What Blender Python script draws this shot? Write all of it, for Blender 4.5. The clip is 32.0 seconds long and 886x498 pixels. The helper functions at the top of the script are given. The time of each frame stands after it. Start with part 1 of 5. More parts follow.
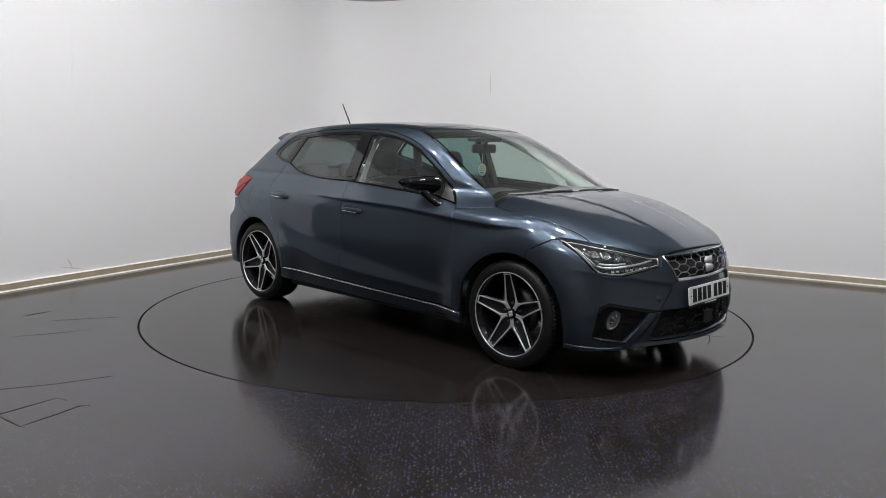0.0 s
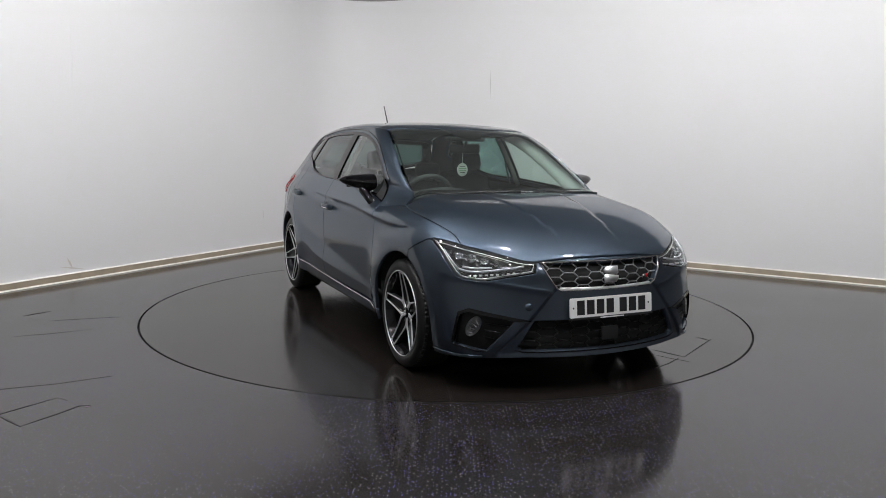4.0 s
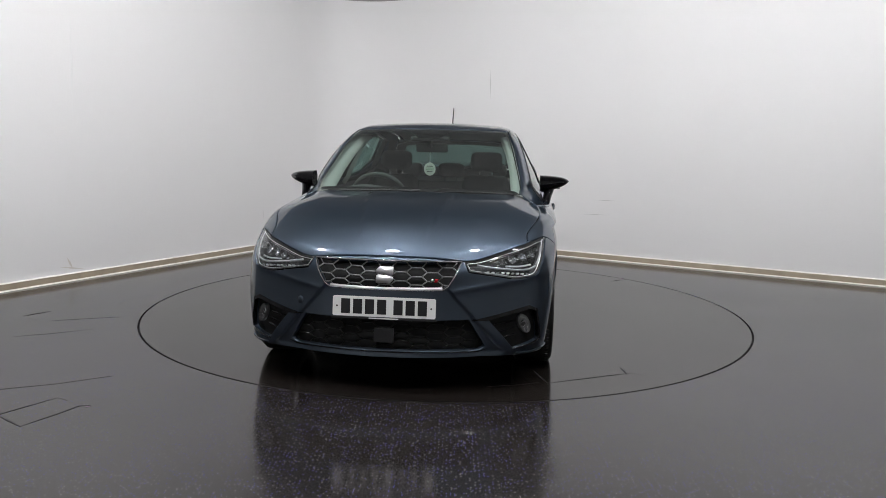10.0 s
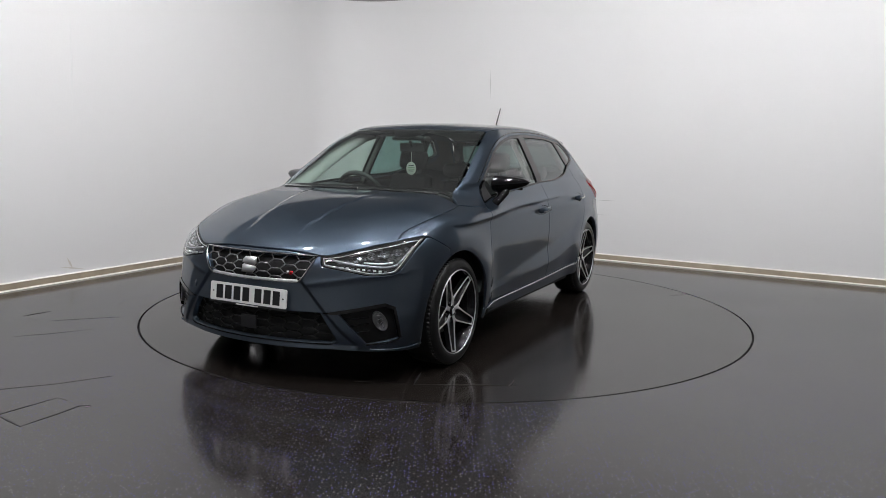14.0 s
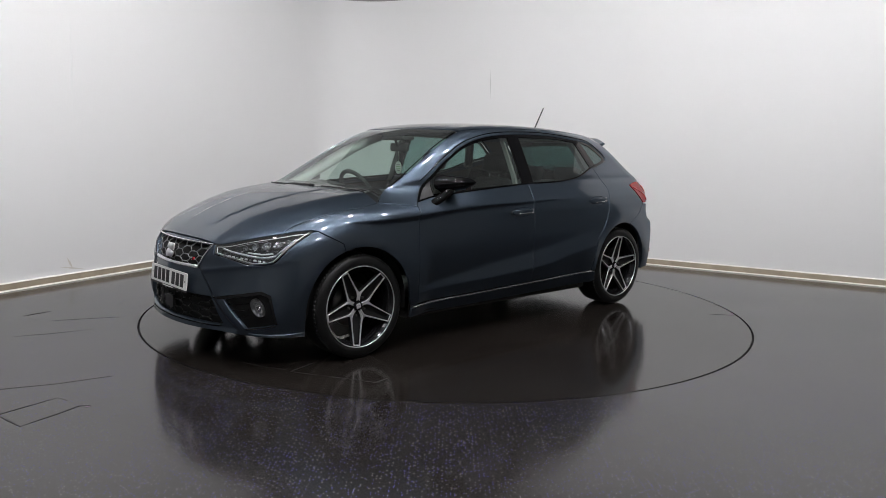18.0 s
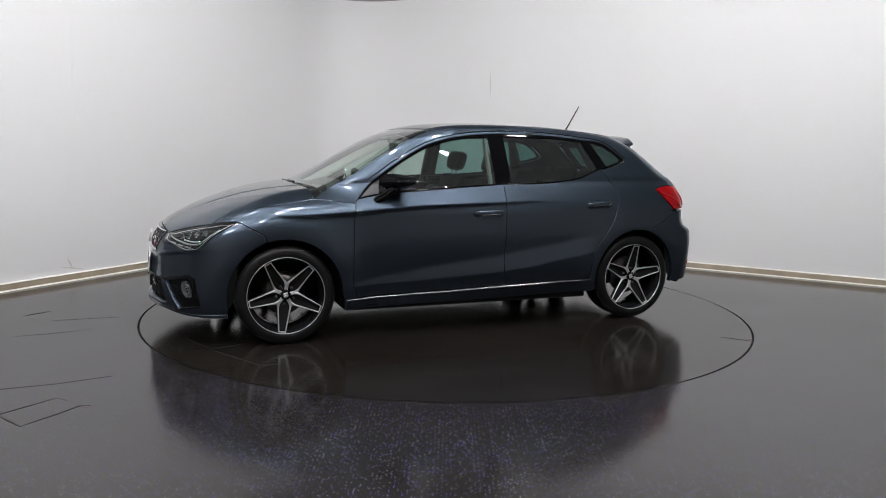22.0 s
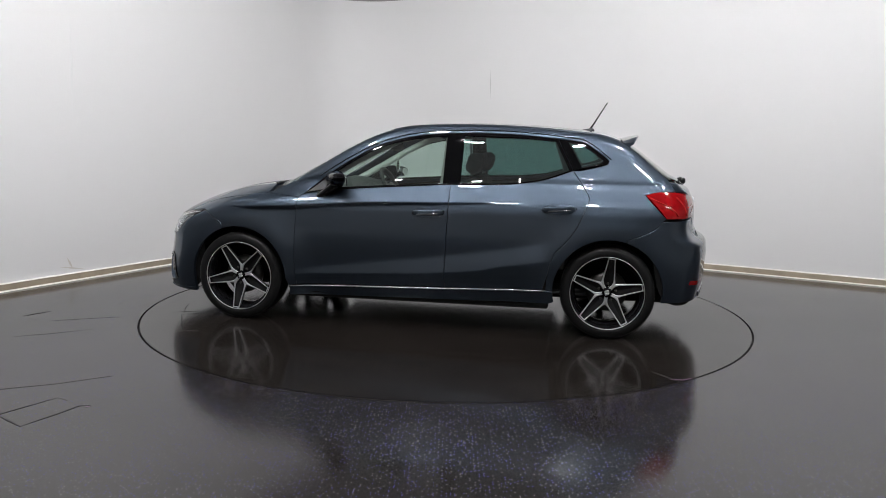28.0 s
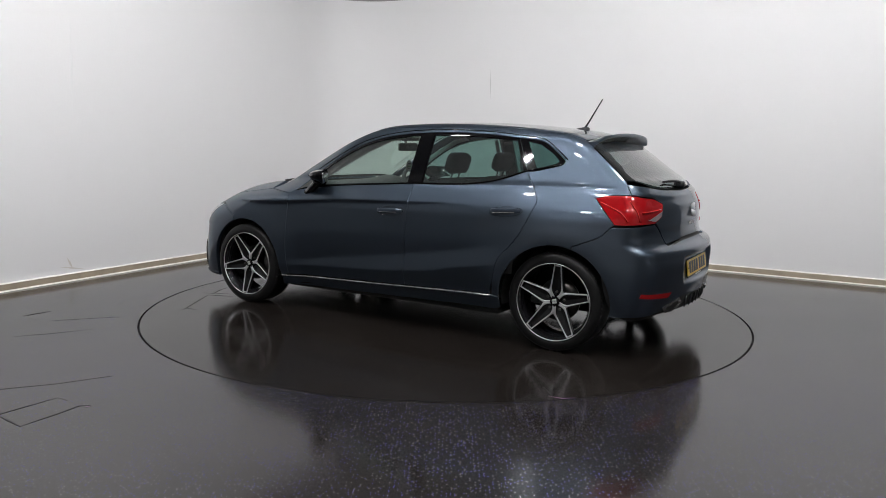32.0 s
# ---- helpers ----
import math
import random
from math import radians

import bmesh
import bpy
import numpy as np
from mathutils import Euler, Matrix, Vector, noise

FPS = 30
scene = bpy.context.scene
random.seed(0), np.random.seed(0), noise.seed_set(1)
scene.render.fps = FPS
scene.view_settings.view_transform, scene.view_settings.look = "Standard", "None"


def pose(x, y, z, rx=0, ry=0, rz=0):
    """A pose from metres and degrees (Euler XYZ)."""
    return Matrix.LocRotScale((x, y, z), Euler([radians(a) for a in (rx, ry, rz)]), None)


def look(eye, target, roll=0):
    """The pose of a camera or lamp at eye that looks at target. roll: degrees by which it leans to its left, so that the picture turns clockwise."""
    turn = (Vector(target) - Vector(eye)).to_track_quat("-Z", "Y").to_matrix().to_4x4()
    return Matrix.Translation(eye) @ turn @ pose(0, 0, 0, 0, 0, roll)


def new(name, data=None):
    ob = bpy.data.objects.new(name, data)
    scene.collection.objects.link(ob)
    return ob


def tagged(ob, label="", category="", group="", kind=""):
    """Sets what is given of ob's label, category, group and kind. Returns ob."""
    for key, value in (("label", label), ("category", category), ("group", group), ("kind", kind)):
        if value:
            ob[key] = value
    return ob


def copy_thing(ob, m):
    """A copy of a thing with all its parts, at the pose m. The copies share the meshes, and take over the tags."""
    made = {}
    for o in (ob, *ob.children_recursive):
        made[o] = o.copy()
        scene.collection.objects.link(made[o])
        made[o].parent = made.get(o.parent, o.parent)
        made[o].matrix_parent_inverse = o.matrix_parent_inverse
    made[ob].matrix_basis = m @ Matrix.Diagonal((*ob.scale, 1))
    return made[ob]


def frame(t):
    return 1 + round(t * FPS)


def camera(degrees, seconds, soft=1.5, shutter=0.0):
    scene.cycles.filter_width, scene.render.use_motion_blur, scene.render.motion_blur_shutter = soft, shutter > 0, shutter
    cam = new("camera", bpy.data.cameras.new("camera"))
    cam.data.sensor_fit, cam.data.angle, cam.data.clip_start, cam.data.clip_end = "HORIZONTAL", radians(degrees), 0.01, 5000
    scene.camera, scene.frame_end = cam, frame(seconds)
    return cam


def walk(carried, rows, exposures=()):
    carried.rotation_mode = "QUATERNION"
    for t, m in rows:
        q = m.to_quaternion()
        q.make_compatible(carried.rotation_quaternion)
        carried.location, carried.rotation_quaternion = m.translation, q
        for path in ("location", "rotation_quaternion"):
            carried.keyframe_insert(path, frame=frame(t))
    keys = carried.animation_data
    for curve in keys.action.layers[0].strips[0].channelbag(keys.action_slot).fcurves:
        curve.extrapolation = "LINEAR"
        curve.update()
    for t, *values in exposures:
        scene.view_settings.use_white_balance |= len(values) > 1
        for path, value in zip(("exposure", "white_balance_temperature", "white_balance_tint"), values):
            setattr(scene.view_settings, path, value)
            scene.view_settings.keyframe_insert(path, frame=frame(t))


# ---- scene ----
SECONDS = 32.0
cam = camera(60.534, SECONDS, soft=0.85)
EYE = (0.0, -5.8409, 1.2604)
AIM = (-0.0286, 0.0, 0.4560)
still = look(EYE, AIM, 1.037)
walk(cam, [(0.0, still), (SECONDS, still)], exposures=[(0.0, 0.0), (SECONDS, 0.0)])


def heading(t):
    """The turntable's angle at t seconds: the car's front points along it."""
    return 0.8055 - 0.0912 * t + 0.0454e-3 * (t - 16.0) ** 2 - math.pi / 2


# ---- light ----
world = bpy.data.worlds.new("world")
scene.world = world
world.use_nodes = True
world.node_tree.nodes["Background"].inputs[0].default_value = (0.02, 0.02, 0.02, 1)
world.node_tree.nodes["Background"].inputs[1].default_value = 1.0
LAMP_GLOW = 670.0

# ---- materials ----


def material(name, color, rough=0.5, metal=0.0, coat=0.0, bump=0.0, scale=40.0, vary=0.0, vary_scale=6.0, glow=0.0, spec=0.5, rough_vary=0.0):
    """A principled surface with fine grain (bump) and a slow drift of tone (vary)."""
    m = bpy.data.materials.new(name)
    m.use_nodes = True
    nt = m.node_tree
    b = nt.nodes["Principled BSDF"]
    b.inputs["Base Color"].default_value = (*color, 1)
    b.inputs["Roughness"].default_value = rough
    b.inputs["Metallic"].default_value = metal
    b.inputs["Coat Weight"].default_value = coat
    b.inputs["Coat Roughness"].default_value = 0.03
    b.inputs["Specular IOR Level"].default_value = spec
    if glow:
        b.inputs["Emission Color"].default_value = (*color, 1)
        b.inputs["Emission Strength"].default_value = glow
    tc = nt.nodes.new("ShaderNodeTexCoord")
    if vary:
        n = nt.nodes.new("ShaderNodeTexNoise")
        n.inputs["Scale"].default_value, n.inputs["Detail"].default_value = vary_scale, 5
        nt.links.new(tc.outputs["Object"], n.inputs["Vector"])
        mix = nt.nodes.new("ShaderNodeMix")
        mix.data_type = "RGBA"
        mix.inputs[6].default_value = (*[c * (1 - vary) for c in color], 1)
        mix.inputs[7].default_value = (*[min(1, c * (1 + vary)) for c in color], 1)
        nt.links.new(n.outputs["Fac"], mix.inputs[0])
        nt.links.new(mix.outputs[2], b.inputs["Base Color"])
        if rough_vary:
            mr = nt.nodes.new("ShaderNodeMapRange")
            mr.inputs["From Min"].default_value, mr.inputs["From Max"].default_value = 0.3, 0.7
            mr.inputs["To Min"].default_value, mr.inputs["To Max"].default_value = rough - rough_vary, rough + rough_vary
            nt.links.new(n.outputs["Fac"], mr.inputs["Value"])
            nt.links.new(mr.outputs[0], b.inputs["Roughness"])
    if bump:
        n = nt.nodes.new("ShaderNodeTexNoise")
        n.inputs["Scale"].default_value, n.inputs["Detail"].default_value = scale, 6
        nt.links.new(tc.outputs["Object"], n.inputs["Vector"])
        bp = nt.nodes.new("ShaderNodeBump")
        bp.inputs["Strength"].default_value, bp.inputs["Distance"].default_value = bump, 0.01
        nt.links.new(n.outputs["Fac"], bp.inputs["Height"])
        nt.links.new(bp.outputs[0], b.inputs["Normal"])
    return m


def glass_material(name, tint, alpha_rough=0.0):
    """A thin tinted pane: clear seen square on, a mirror at grazing angles, alike from both sides."""
    m = bpy.data.materials.new(name)
    m.use_nodes = True
    nt = m.node_tree
    nt.nodes.remove(nt.nodes["Principled BSDF"])
    out = nt.nodes["Material Output"]
    clear, gloss = nt.nodes.new("ShaderNodeBsdfTransparent"), nt.nodes.new("ShaderNodeBsdfGlossy")
    clear.inputs["Color"].default_value = (*tint, 1)
    gloss.inputs["Color"].default_value = (1, 1, 1, 1)
    gloss.inputs["Roughness"].default_value = alpha_rough
    lw, mix = nt.nodes.new("ShaderNodeLayerWeight"), nt.nodes.new("ShaderNodeMixShader")
    lw.inputs["Blend"].default_value = 0.5
    power, scale = nt.nodes.new("ShaderNodeMath"), nt.nodes.new("ShaderNodeMath")
    power.operation, power.inputs[1].default_value = "POWER", 5.0
    scale.operation, scale.inputs[1].default_value, scale.inputs[2].default_value = "MULTIPLY_ADD", 0.93, 0.06
    nt.links.new(lw.outputs["Facing"], power.inputs[0])
    nt.links.new(power.outputs[0], scale.inputs[0])
    nt.links.new(scale.outputs[0], mix.inputs[0])
    nt.links.new(clear.outputs[0], mix.inputs[1])
    nt.links.new(gloss.outputs[0], mix.inputs[2])
    # pale diffuse film that paints a haze of glare over the dark panes
    veil, film = nt.nodes.new("ShaderNodeBsdfDiffuse"), nt.nodes.new("ShaderNodeMixShader")
    veil.inputs["Color"].default_value = (0.75, 0.78, 0.76, 1)
    film.inputs[0].default_value = 0.022
    nt.links.new(mix.outputs[0], film.inputs[1])
    nt.links.new(veil.outputs[0], film.inputs[2])
    nt.links.new(film.outputs[0], out.inputs["Surface"])
    return m


def paint_material():
    """Blue-grey metallic lacquer: flake layer under a clear coat."""
    m = material("car_paint", (0.04, 0.055, 0.072), rough=0.38, metal=0.93, coat=1.0)
    nt = m.node_tree
    b = nt.nodes["Principled BSDF"]
    tc = nt.nodes.new("ShaderNodeTexCoord")
    v = nt.nodes.new("ShaderNodeTexVoronoi")
    v.inputs["Scale"].default_value = 900
    nt.links.new(tc.outputs["Object"], v.inputs["Vector"])
    mix = nt.nodes.new("ShaderNodeMix")
    mix.data_type = "RGBA"
    mix.inputs[6].default_value = (0.049, 0.066, 0.088, 1)
    mix.inputs[7].default_value = (0.074, 0.096, 0.125, 1)
    b.inputs["Specular Tint"].default_value = (0.30, 0.36, 0.43, 1)
    nt.links.new(v.outputs["Color"], mix.inputs[0])
    nt.links.new(mix.outputs[2], b.inputs["Base Color"])
    return m


def wall_material():
    """White emulsion with faint vertical roller marks, scuffs low down and hairline joints' grime."""
    m = material("white_wall_paint", (0.80, 0.79, 0.785), rough=0.55, bump=0.05, scale=60, vary=0.012, vary_scale=0.7)
    return m


def floor_material(name, fleck):
    """Dark safety vinyl: worn sheen, scuffs, and scattered pale and blue flecks."""
    m = material(name, (0.035, 0.033, 0.032), rough=0.16, spec=0.42)
    base = ((0.0135, 0.0115, 0.0105), (0.0215, 0.0185, 0.0170)) if fleck else ((0.0098, 0.0080, 0.0070), (0.0165, 0.0138, 0.0122))
    nt = m.node_tree
    b = nt.nodes["Principled BSDF"]
    tc = nt.nodes.new("ShaderNodeTexCoord")
    big = nt.nodes.new("ShaderNodeTexNoise")
    big.inputs["Scale"].default_value, big.inputs["Detail"].default_value = 1.3, 8
    nt.links.new(tc.outputs["Object"], big.inputs["Vector"])
    mr = nt.nodes.new("ShaderNodeMapRange")
    mr.inputs["From Min"].default_value, mr.inputs["From Max"].default_value = 0.3, 0.7
    mr.inputs["To Min"].default_value, mr.inputs["To Max"].default_value = 0.11, 0.16
    nt.links.new(big.outputs["Fac"], mr.inputs["Value"])
    nt.links.new(mr.outputs[0], b.inputs["Roughness"])
    ramp_n = nt.nodes.new("ShaderNodeValToRGB")
    ramp_n.color_ramp.elements[0].position, ramp_n.color_ramp.elements[0].color = 0.3, (*base[0], 1)
    ramp_n.color_ramp.elements[1].position, ramp_n.color_ramp.elements[1].color = 0.75, (*base[1], 1)
    nt.links.new(big.outputs["Fac"], ramp_n.inputs["Fac"])
    last = ramp_n.outputs["Color"]
    for scale, size, colour, keep in ((56.0, 0.12, (0.40, 0.40, 0.41, 1), 0.81), (62.0, 0.13, (0.12, 0.12, 0.46, 1), 0.76)) if fleck else ():
        v = nt.nodes.new("ShaderNodeTexVoronoi")
        v.voronoi_dimensions = "2D"
        v.inputs["Scale"].default_value = scale
        nt.links.new(tc.outputs["Object"], v.inputs["Vector"])
        near = nt.nodes.new("ShaderNodeMath")
        near.operation, near.inputs[1].default_value = "LESS_THAN", size
        nt.links.new(v.outputs["Distance"], near.inputs[0])
        sep = nt.nodes.new("ShaderNodeSeparateColor")
        nt.links.new(v.outputs["Color"], sep.inputs[0])
        some = nt.nodes.new("ShaderNodeMath")
        some.operation, some.inputs[1].default_value = "GREATER_THAN", keep
        nt.links.new(sep.outputs[0], some.inputs[0])
        both = nt.nodes.new("ShaderNodeMath")
        both.operation = "MULTIPLY"
        nt.links.new(near.outputs[0], both.inputs[0])
        nt.links.new(some.outputs[0], both.inputs[1])
        mix = nt.nodes.new("ShaderNodeMix")
        mix.data_type = "RGBA"
        nt.links.new(both.outputs[0], mix.inputs[0])
        nt.links.new(last, mix.inputs[6])
        mix.inputs[7].default_value = colour
        last = mix.outputs[2]
    nt.links.new(last, b.inputs["Base Color"])
    fine = nt.nodes.new("ShaderNodeTexNoise")
    fine.inputs["Scale"].default_value, fine.inputs["Detail"].default_value = 140, 4
    nt.links.new(tc.outputs["Object"], fine.inputs["Vector"])
    bp = nt.nodes.new("ShaderNodeBump")
    bp.inputs["Strength"].default_value, bp.inputs["Distance"].default_value = 0.04, 0.002
    nt.links.new(fine.outputs["Fac"], bp.inputs["Height"])
    nt.links.new(bp.outputs[0], b.inputs["Normal"])
    return m


PAINT = paint_material()
WALL = wall_material()
FLOOR = floor_material("flecked_vinyl", True)
TABLE = floor_material("turntable_vinyl", False)
SKIRT = material("stained_skirting", (0.36, 0.30, 0.22), rough=0.5, vary=0.35, vary_scale=5, bump=0.1)
SKIRT_EDGE = material("skirting_white", (0.78, 0.75, 0.68), rough=0.4, vary=0.06, vary_scale=9)
UNSEEN_WALL = material("unseen_wall_grey", (0.36, 0.36, 0.36), rough=0.7, vary=0.03, vary_scale=1.5, bump=0.04)
UPPER_WALL = material("grey_upper_paint", (0.20, 0.20, 0.205), rough=0.7, vary=0.03, vary_scale=1.5, bump=0.04)
CEILING = material("grey_studio_paint", (0.32, 0.32, 0.325), rough=0.7, vary=0.02, vary_scale=1.5, bump=0.04)
SEAM = material("dark_seam", (0.008, 0.008, 0.008), rough=0.6, vary=0.2, vary_scale=20)
DIFFUSER = material("lamp_diffuser", (0.970, 0.970, 0.992), glow=LAMP_GLOW)
LAMP_FRAME = material("lamp_frame", (0.75, 0.75, 0.74), rough=0.35, bump=0.02)
GLOSS_BLACK = material("gloss_black", (0.0035, 0.0035, 0.004), rough=0.03, spec=0.4, vary=0.1, vary_scale=12)
PLASTIC = material("black_plastic", (0.016, 0.016, 0.017), rough=0.42, bump=0.08, scale=300, vary=0.15, vary_scale=10)
DARK = material("shadow_black", (0.010, 0.010, 0.010), rough=0.8, vary=0.2, vary_scale=10)
RUBBER = material("tyre_rubber", (0.008, 0.008, 0.008), rough=0.45, spec=0.30, bump=0.10, scale=160, vary=0.2, vary_scale=14)
ALLOY = material("machined_alloy", (0.64, 0.64, 0.65), rough=0.42, metal=0.75, vary=0.05, vary_scale=30)
RIM_BLACK = material("rim_black_lacquer", (0.009, 0.009, 0.010), rough=0.14, spec=0.35, vary=0.1, vary_scale=15)
STEEL = material("brake_steel", (0.11, 0.105, 0.10), rough=0.35, metal=1.0, vary=0.25, vary_scale=25)
CHROME = material("chrome", (0.85, 0.85, 0.86), rough=0.08, metal=1.0, vary=0.02, vary_scale=20)
BRIGHT = material("bright_trim", (0.88, 0.88, 0.89), rough=0.30, metal=0.8, vary=0.02, vary_scale=20)
SATIN = material("satin_chrome", (0.62, 0.62, 0.63), rough=0.26, metal=1.0, vary=0.03, vary_scale=20)
GREEN_GLASS = glass_material("green_tinted_glass", (0.70, 0.81, 0.76))
DARK_GLASS = glass_material("privacy_glass", (0.24, 0.39, 0.37))
REAR_GLASS = glass_material("dark_rear_glass", (0.10, 0.17, 0.16))
CLEAR = glass_material("clear_lens", (0.93, 0.95, 0.96))
RED_LENS = material("red_lens", (0.30, 0.005, 0.007), rough=0.05, vary=0.12, vary_scale=30)
LAMP_BOWL = material("lamp_reflector", (0.55, 0.56, 0.58), rough=0.16, metal=1.0, vary=0.2, vary_scale=40)
DRL = material("daytime_lamp_white", (0.62, 0.63, 0.65), rough=0.25, metal=0.5, vary=0.03, vary_scale=30)
WHITE_PLATE = material("white_plate", (0.80, 0.80, 0.78), rough=0.35, vary=0.03, vary_scale=20)
YELLOW_PLATE = material("yellow_plate", (0.78, 0.50, 0.05), rough=0.35, vary=0.05, vary_scale=20)
INK = material("plate_ink", (0.012, 0.012, 0.013), rough=0.4, vary=0.1, vary_scale=20)
FABRIC = material("seat_fabric", (0.032, 0.032, 0.033), rough=0.9, bump=0.4, scale=220, vary=0.2, vary_scale=30)
TRIM = material("cabin_trim", (0.048, 0.048, 0.049), rough=0.6, bump=0.15, scale=250, vary=0.15, vary_scale=14)
LINING = material("cabin_lining", (0.50, 0.50, 0.48), rough=0.85, bump=0.2, scale=200, vary=0.05, vary_scale=14)
PILLAR_LINING = material("grey_pillar_lining", (0.22, 0.22, 0.21), rough=0.85, bump=0.2, scale=200, vary=0.05, vary_scale=14)
CALIPER = material("brake_caliper", (0.03, 0.012, 0.012), rough=0.5, vary=0.2, vary_scale=20)
RED_TRIM = material("red_enamel", (0.55, 0.02, 0.03), rough=0.25, vary=0.1, vary_scale=30)
PAPER = material("white_card", (0.80, 0.82, 0.76), rough=0.7, vary=0.04, vary_scale=40)

# ---- building tools ----
from mathutils.geometry import delaunay_2d_cdt


def part(name, bm, mat, parent=None, label="", smooth=True):
    """Links a bmesh as one mesh object under a thing or a part."""
    me = bpy.data.meshes.new(name)
    bm.to_mesh(me)
    bm.free()
    me.materials.append(mat)
    if smooth:
        me.polygons.foreach_set("use_smooth", [True] * len(me.polygons))
    ob = new(name, me)
    if parent is not None:
        ob.parent = parent
    return tagged(ob, label)


def box(bm, lo, hi, bevel=0.0, m=None):
    """A box with rounded edges between two corners, optionally turned by m."""
    c = [(a + b) / 2 for a, b in zip(lo, hi)]
    s = [b - a for a, b in zip(lo, hi)]
    r = bmesh.ops.create_cube(bm, size=1, matrix=(m or Matrix()) @ Matrix.LocRotScale(c, None, s))
    if bevel:
        es = list({e for v in r["verts"] for e in v.link_edges})
        bmesh.ops.bevel(bm, geom=es, offset=bevel, segments=2, affect="EDGES", profile=0.5)


def tube(bm, points, radius, sides=8, closed=False):
    """A round bar along points; radius is a number or one for each point."""
    pts = [Vector(p) for p in points]
    n = len(pts)
    rings = []
    for i, p in enumerate(pts):
        a = pts[(i - 1) % n] if closed or i else p
        b = pts[(i + 1) % n] if closed or i < n - 1 else p
        d = (b - a).normalized()
        u = d.cross(Vector((0, 0, 1)))
        if u.length < 1e-3:
            u = d.cross(Vector((1, 0, 0)))
        u.normalize()
        w = d.cross(u)
        r = radius[i] if isinstance(radius, (list, tuple)) else radius
        rings.append([bm.verts.new(p + (u * math.cos(k * math.tau / sides) + w * math.sin(k * math.tau / sides)) * r) for k in range(sides)])
    for i in range(n if closed else n - 1):
        a, b = rings[i], rings[(i + 1) % n]
        for k in range(sides):
            bm.faces.new((a[k], a[(k + 1) % sides], b[(k + 1) % sides], b[k]))
    if not closed:
        bm.faces.new(rings[0][::-1])
        bm.faces.new(rings[-1])


def lathe(bm, profile, sides=48, m=None, closed=False):
    """Turns a profile of (radius, height) round the z axis."""
    m = m or Matrix()
    rings = [[bm.verts.new(m @ Vector((r * math.cos(k * math.tau / sides), r * math.sin(k * math.tau / sides), h))) for k in range(sides)] for r, h in profile]
    n = len(rings)
    for i in range(n if closed else n - 1):
        a, b = rings[i], rings[(i + 1) % n]
        for k in range(sides):
            bm.faces.new((a[k], a[(k + 1) % sides], b[(k + 1) % sides], b[k]))


def sheet(bm, grid):
    """A surface through rows of points."""
    vs = [[bm.verts.new(p) for p in row] for row in grid]
    for a, b in zip(vs, vs[1:]):
        for i in range(len(a) - 1):
            bm.faces.new((a[i], a[i + 1], b[i + 1], b[i]))


def prism(bm, outline, depth, m):
    """A flat shape (list of x, y) with thickness along its z, placed by m; front edges slightly eased."""
    n = len(outline)
    back = [bm.verts.new(m @ Vector((x, y, 0))) for x, y in outline]
    front = [bm.verts.new(m @ Vector((x, y, depth))) for x, y in outline]
    bm.faces.new(front)
    bm.faces.new(back[::-1])
    for i in range(n):
        j = (i + 1) % n
        bm.faces.new((back[i], back[j], front[j], front[i]))


def along(points, step=0.02, closed=False):
    """A smooth line through points. A point given twice is a sharp corner."""
    p = [np.array(q, float) for q in points]
    out = []
    n = len(p)
    for i in range(n if closed else n - 1):
        a, b = p[i], p[(i + 1) % n]
        L = np.linalg.norm(b - a)
        if L < 1e-9:
            continue
        before = p[i - 1] if closed or i else a
        after = p[(i + 2) % n] if closed or i + 2 < n else b
        m0, m1 = (b - before) / 2, (after - a) / 2
        if np.linalg.norm(a - before) < 1e-9:
            m0 = b - a
        if np.linalg.norm(after - b) < 1e-9:
            m1 = b - a
        m0 = m0 * min(1, L / max(np.linalg.norm(m0), 1e-9))
        m1 = m1 * min(1, L / max(np.linalg.norm(m1), 1e-9))
        k = max(1, int(math.ceil(L / step)))
        for j in range(k):
            t = j / k
            out.append((1 + 2 * t) * (1 - t) ** 2 * a + t * (1 - t) ** 2 * m0 + t * t * (3 - 2 * t) * b + t * t * (t - 1) * m1)
    if not closed:
        out.append(p[-1])
    return np.array(out)


def inset(poly, d):
    """A closed line moved inwards by d."""
    p = np.array(poly, float)
    area = np.sum(p[:, 0] * np.roll(p[:, 1], -1) - np.roll(p[:, 0], -1) * p[:, 1])
    if area < 0:
        p = p[::-1]
    e0, e1 = p - np.roll(p, 1, 0), np.roll(p, -1, 0) - p
    n0 = np.stack([-e0[:, 1], e0[:, 0]], 1) / np.maximum(np.linalg.norm(e0, axis=1, keepdims=True), 1e-9)
    n1 = np.stack([-e1[:, 1], e1[:, 0]], 1) / np.maximum(np.linalg.norm(e1, axis=1, keepdims=True), 1e-9)
    n = n0 + n1
    n /= np.maximum(np.sum(n * n, axis=1, keepdims=True) / 2, 0.5)
    return p + n * d


def within(poly, q):
    """Which of the points q lie inside poly."""
    x, y = q[:, 0], q[:, 1]
    inside = np.zeros(len(q), bool)
    for a, b in zip(poly, np.roll(poly, -1, 0)):
        cross = (a[1] > y) != (b[1] > y)
        with np.errstate(divide="ignore", invalid="ignore"):
            inside ^= cross & (x < (b[0] - a[0]) * (y - a[1]) / (b[1] - a[1]) + a[0])
    return inside


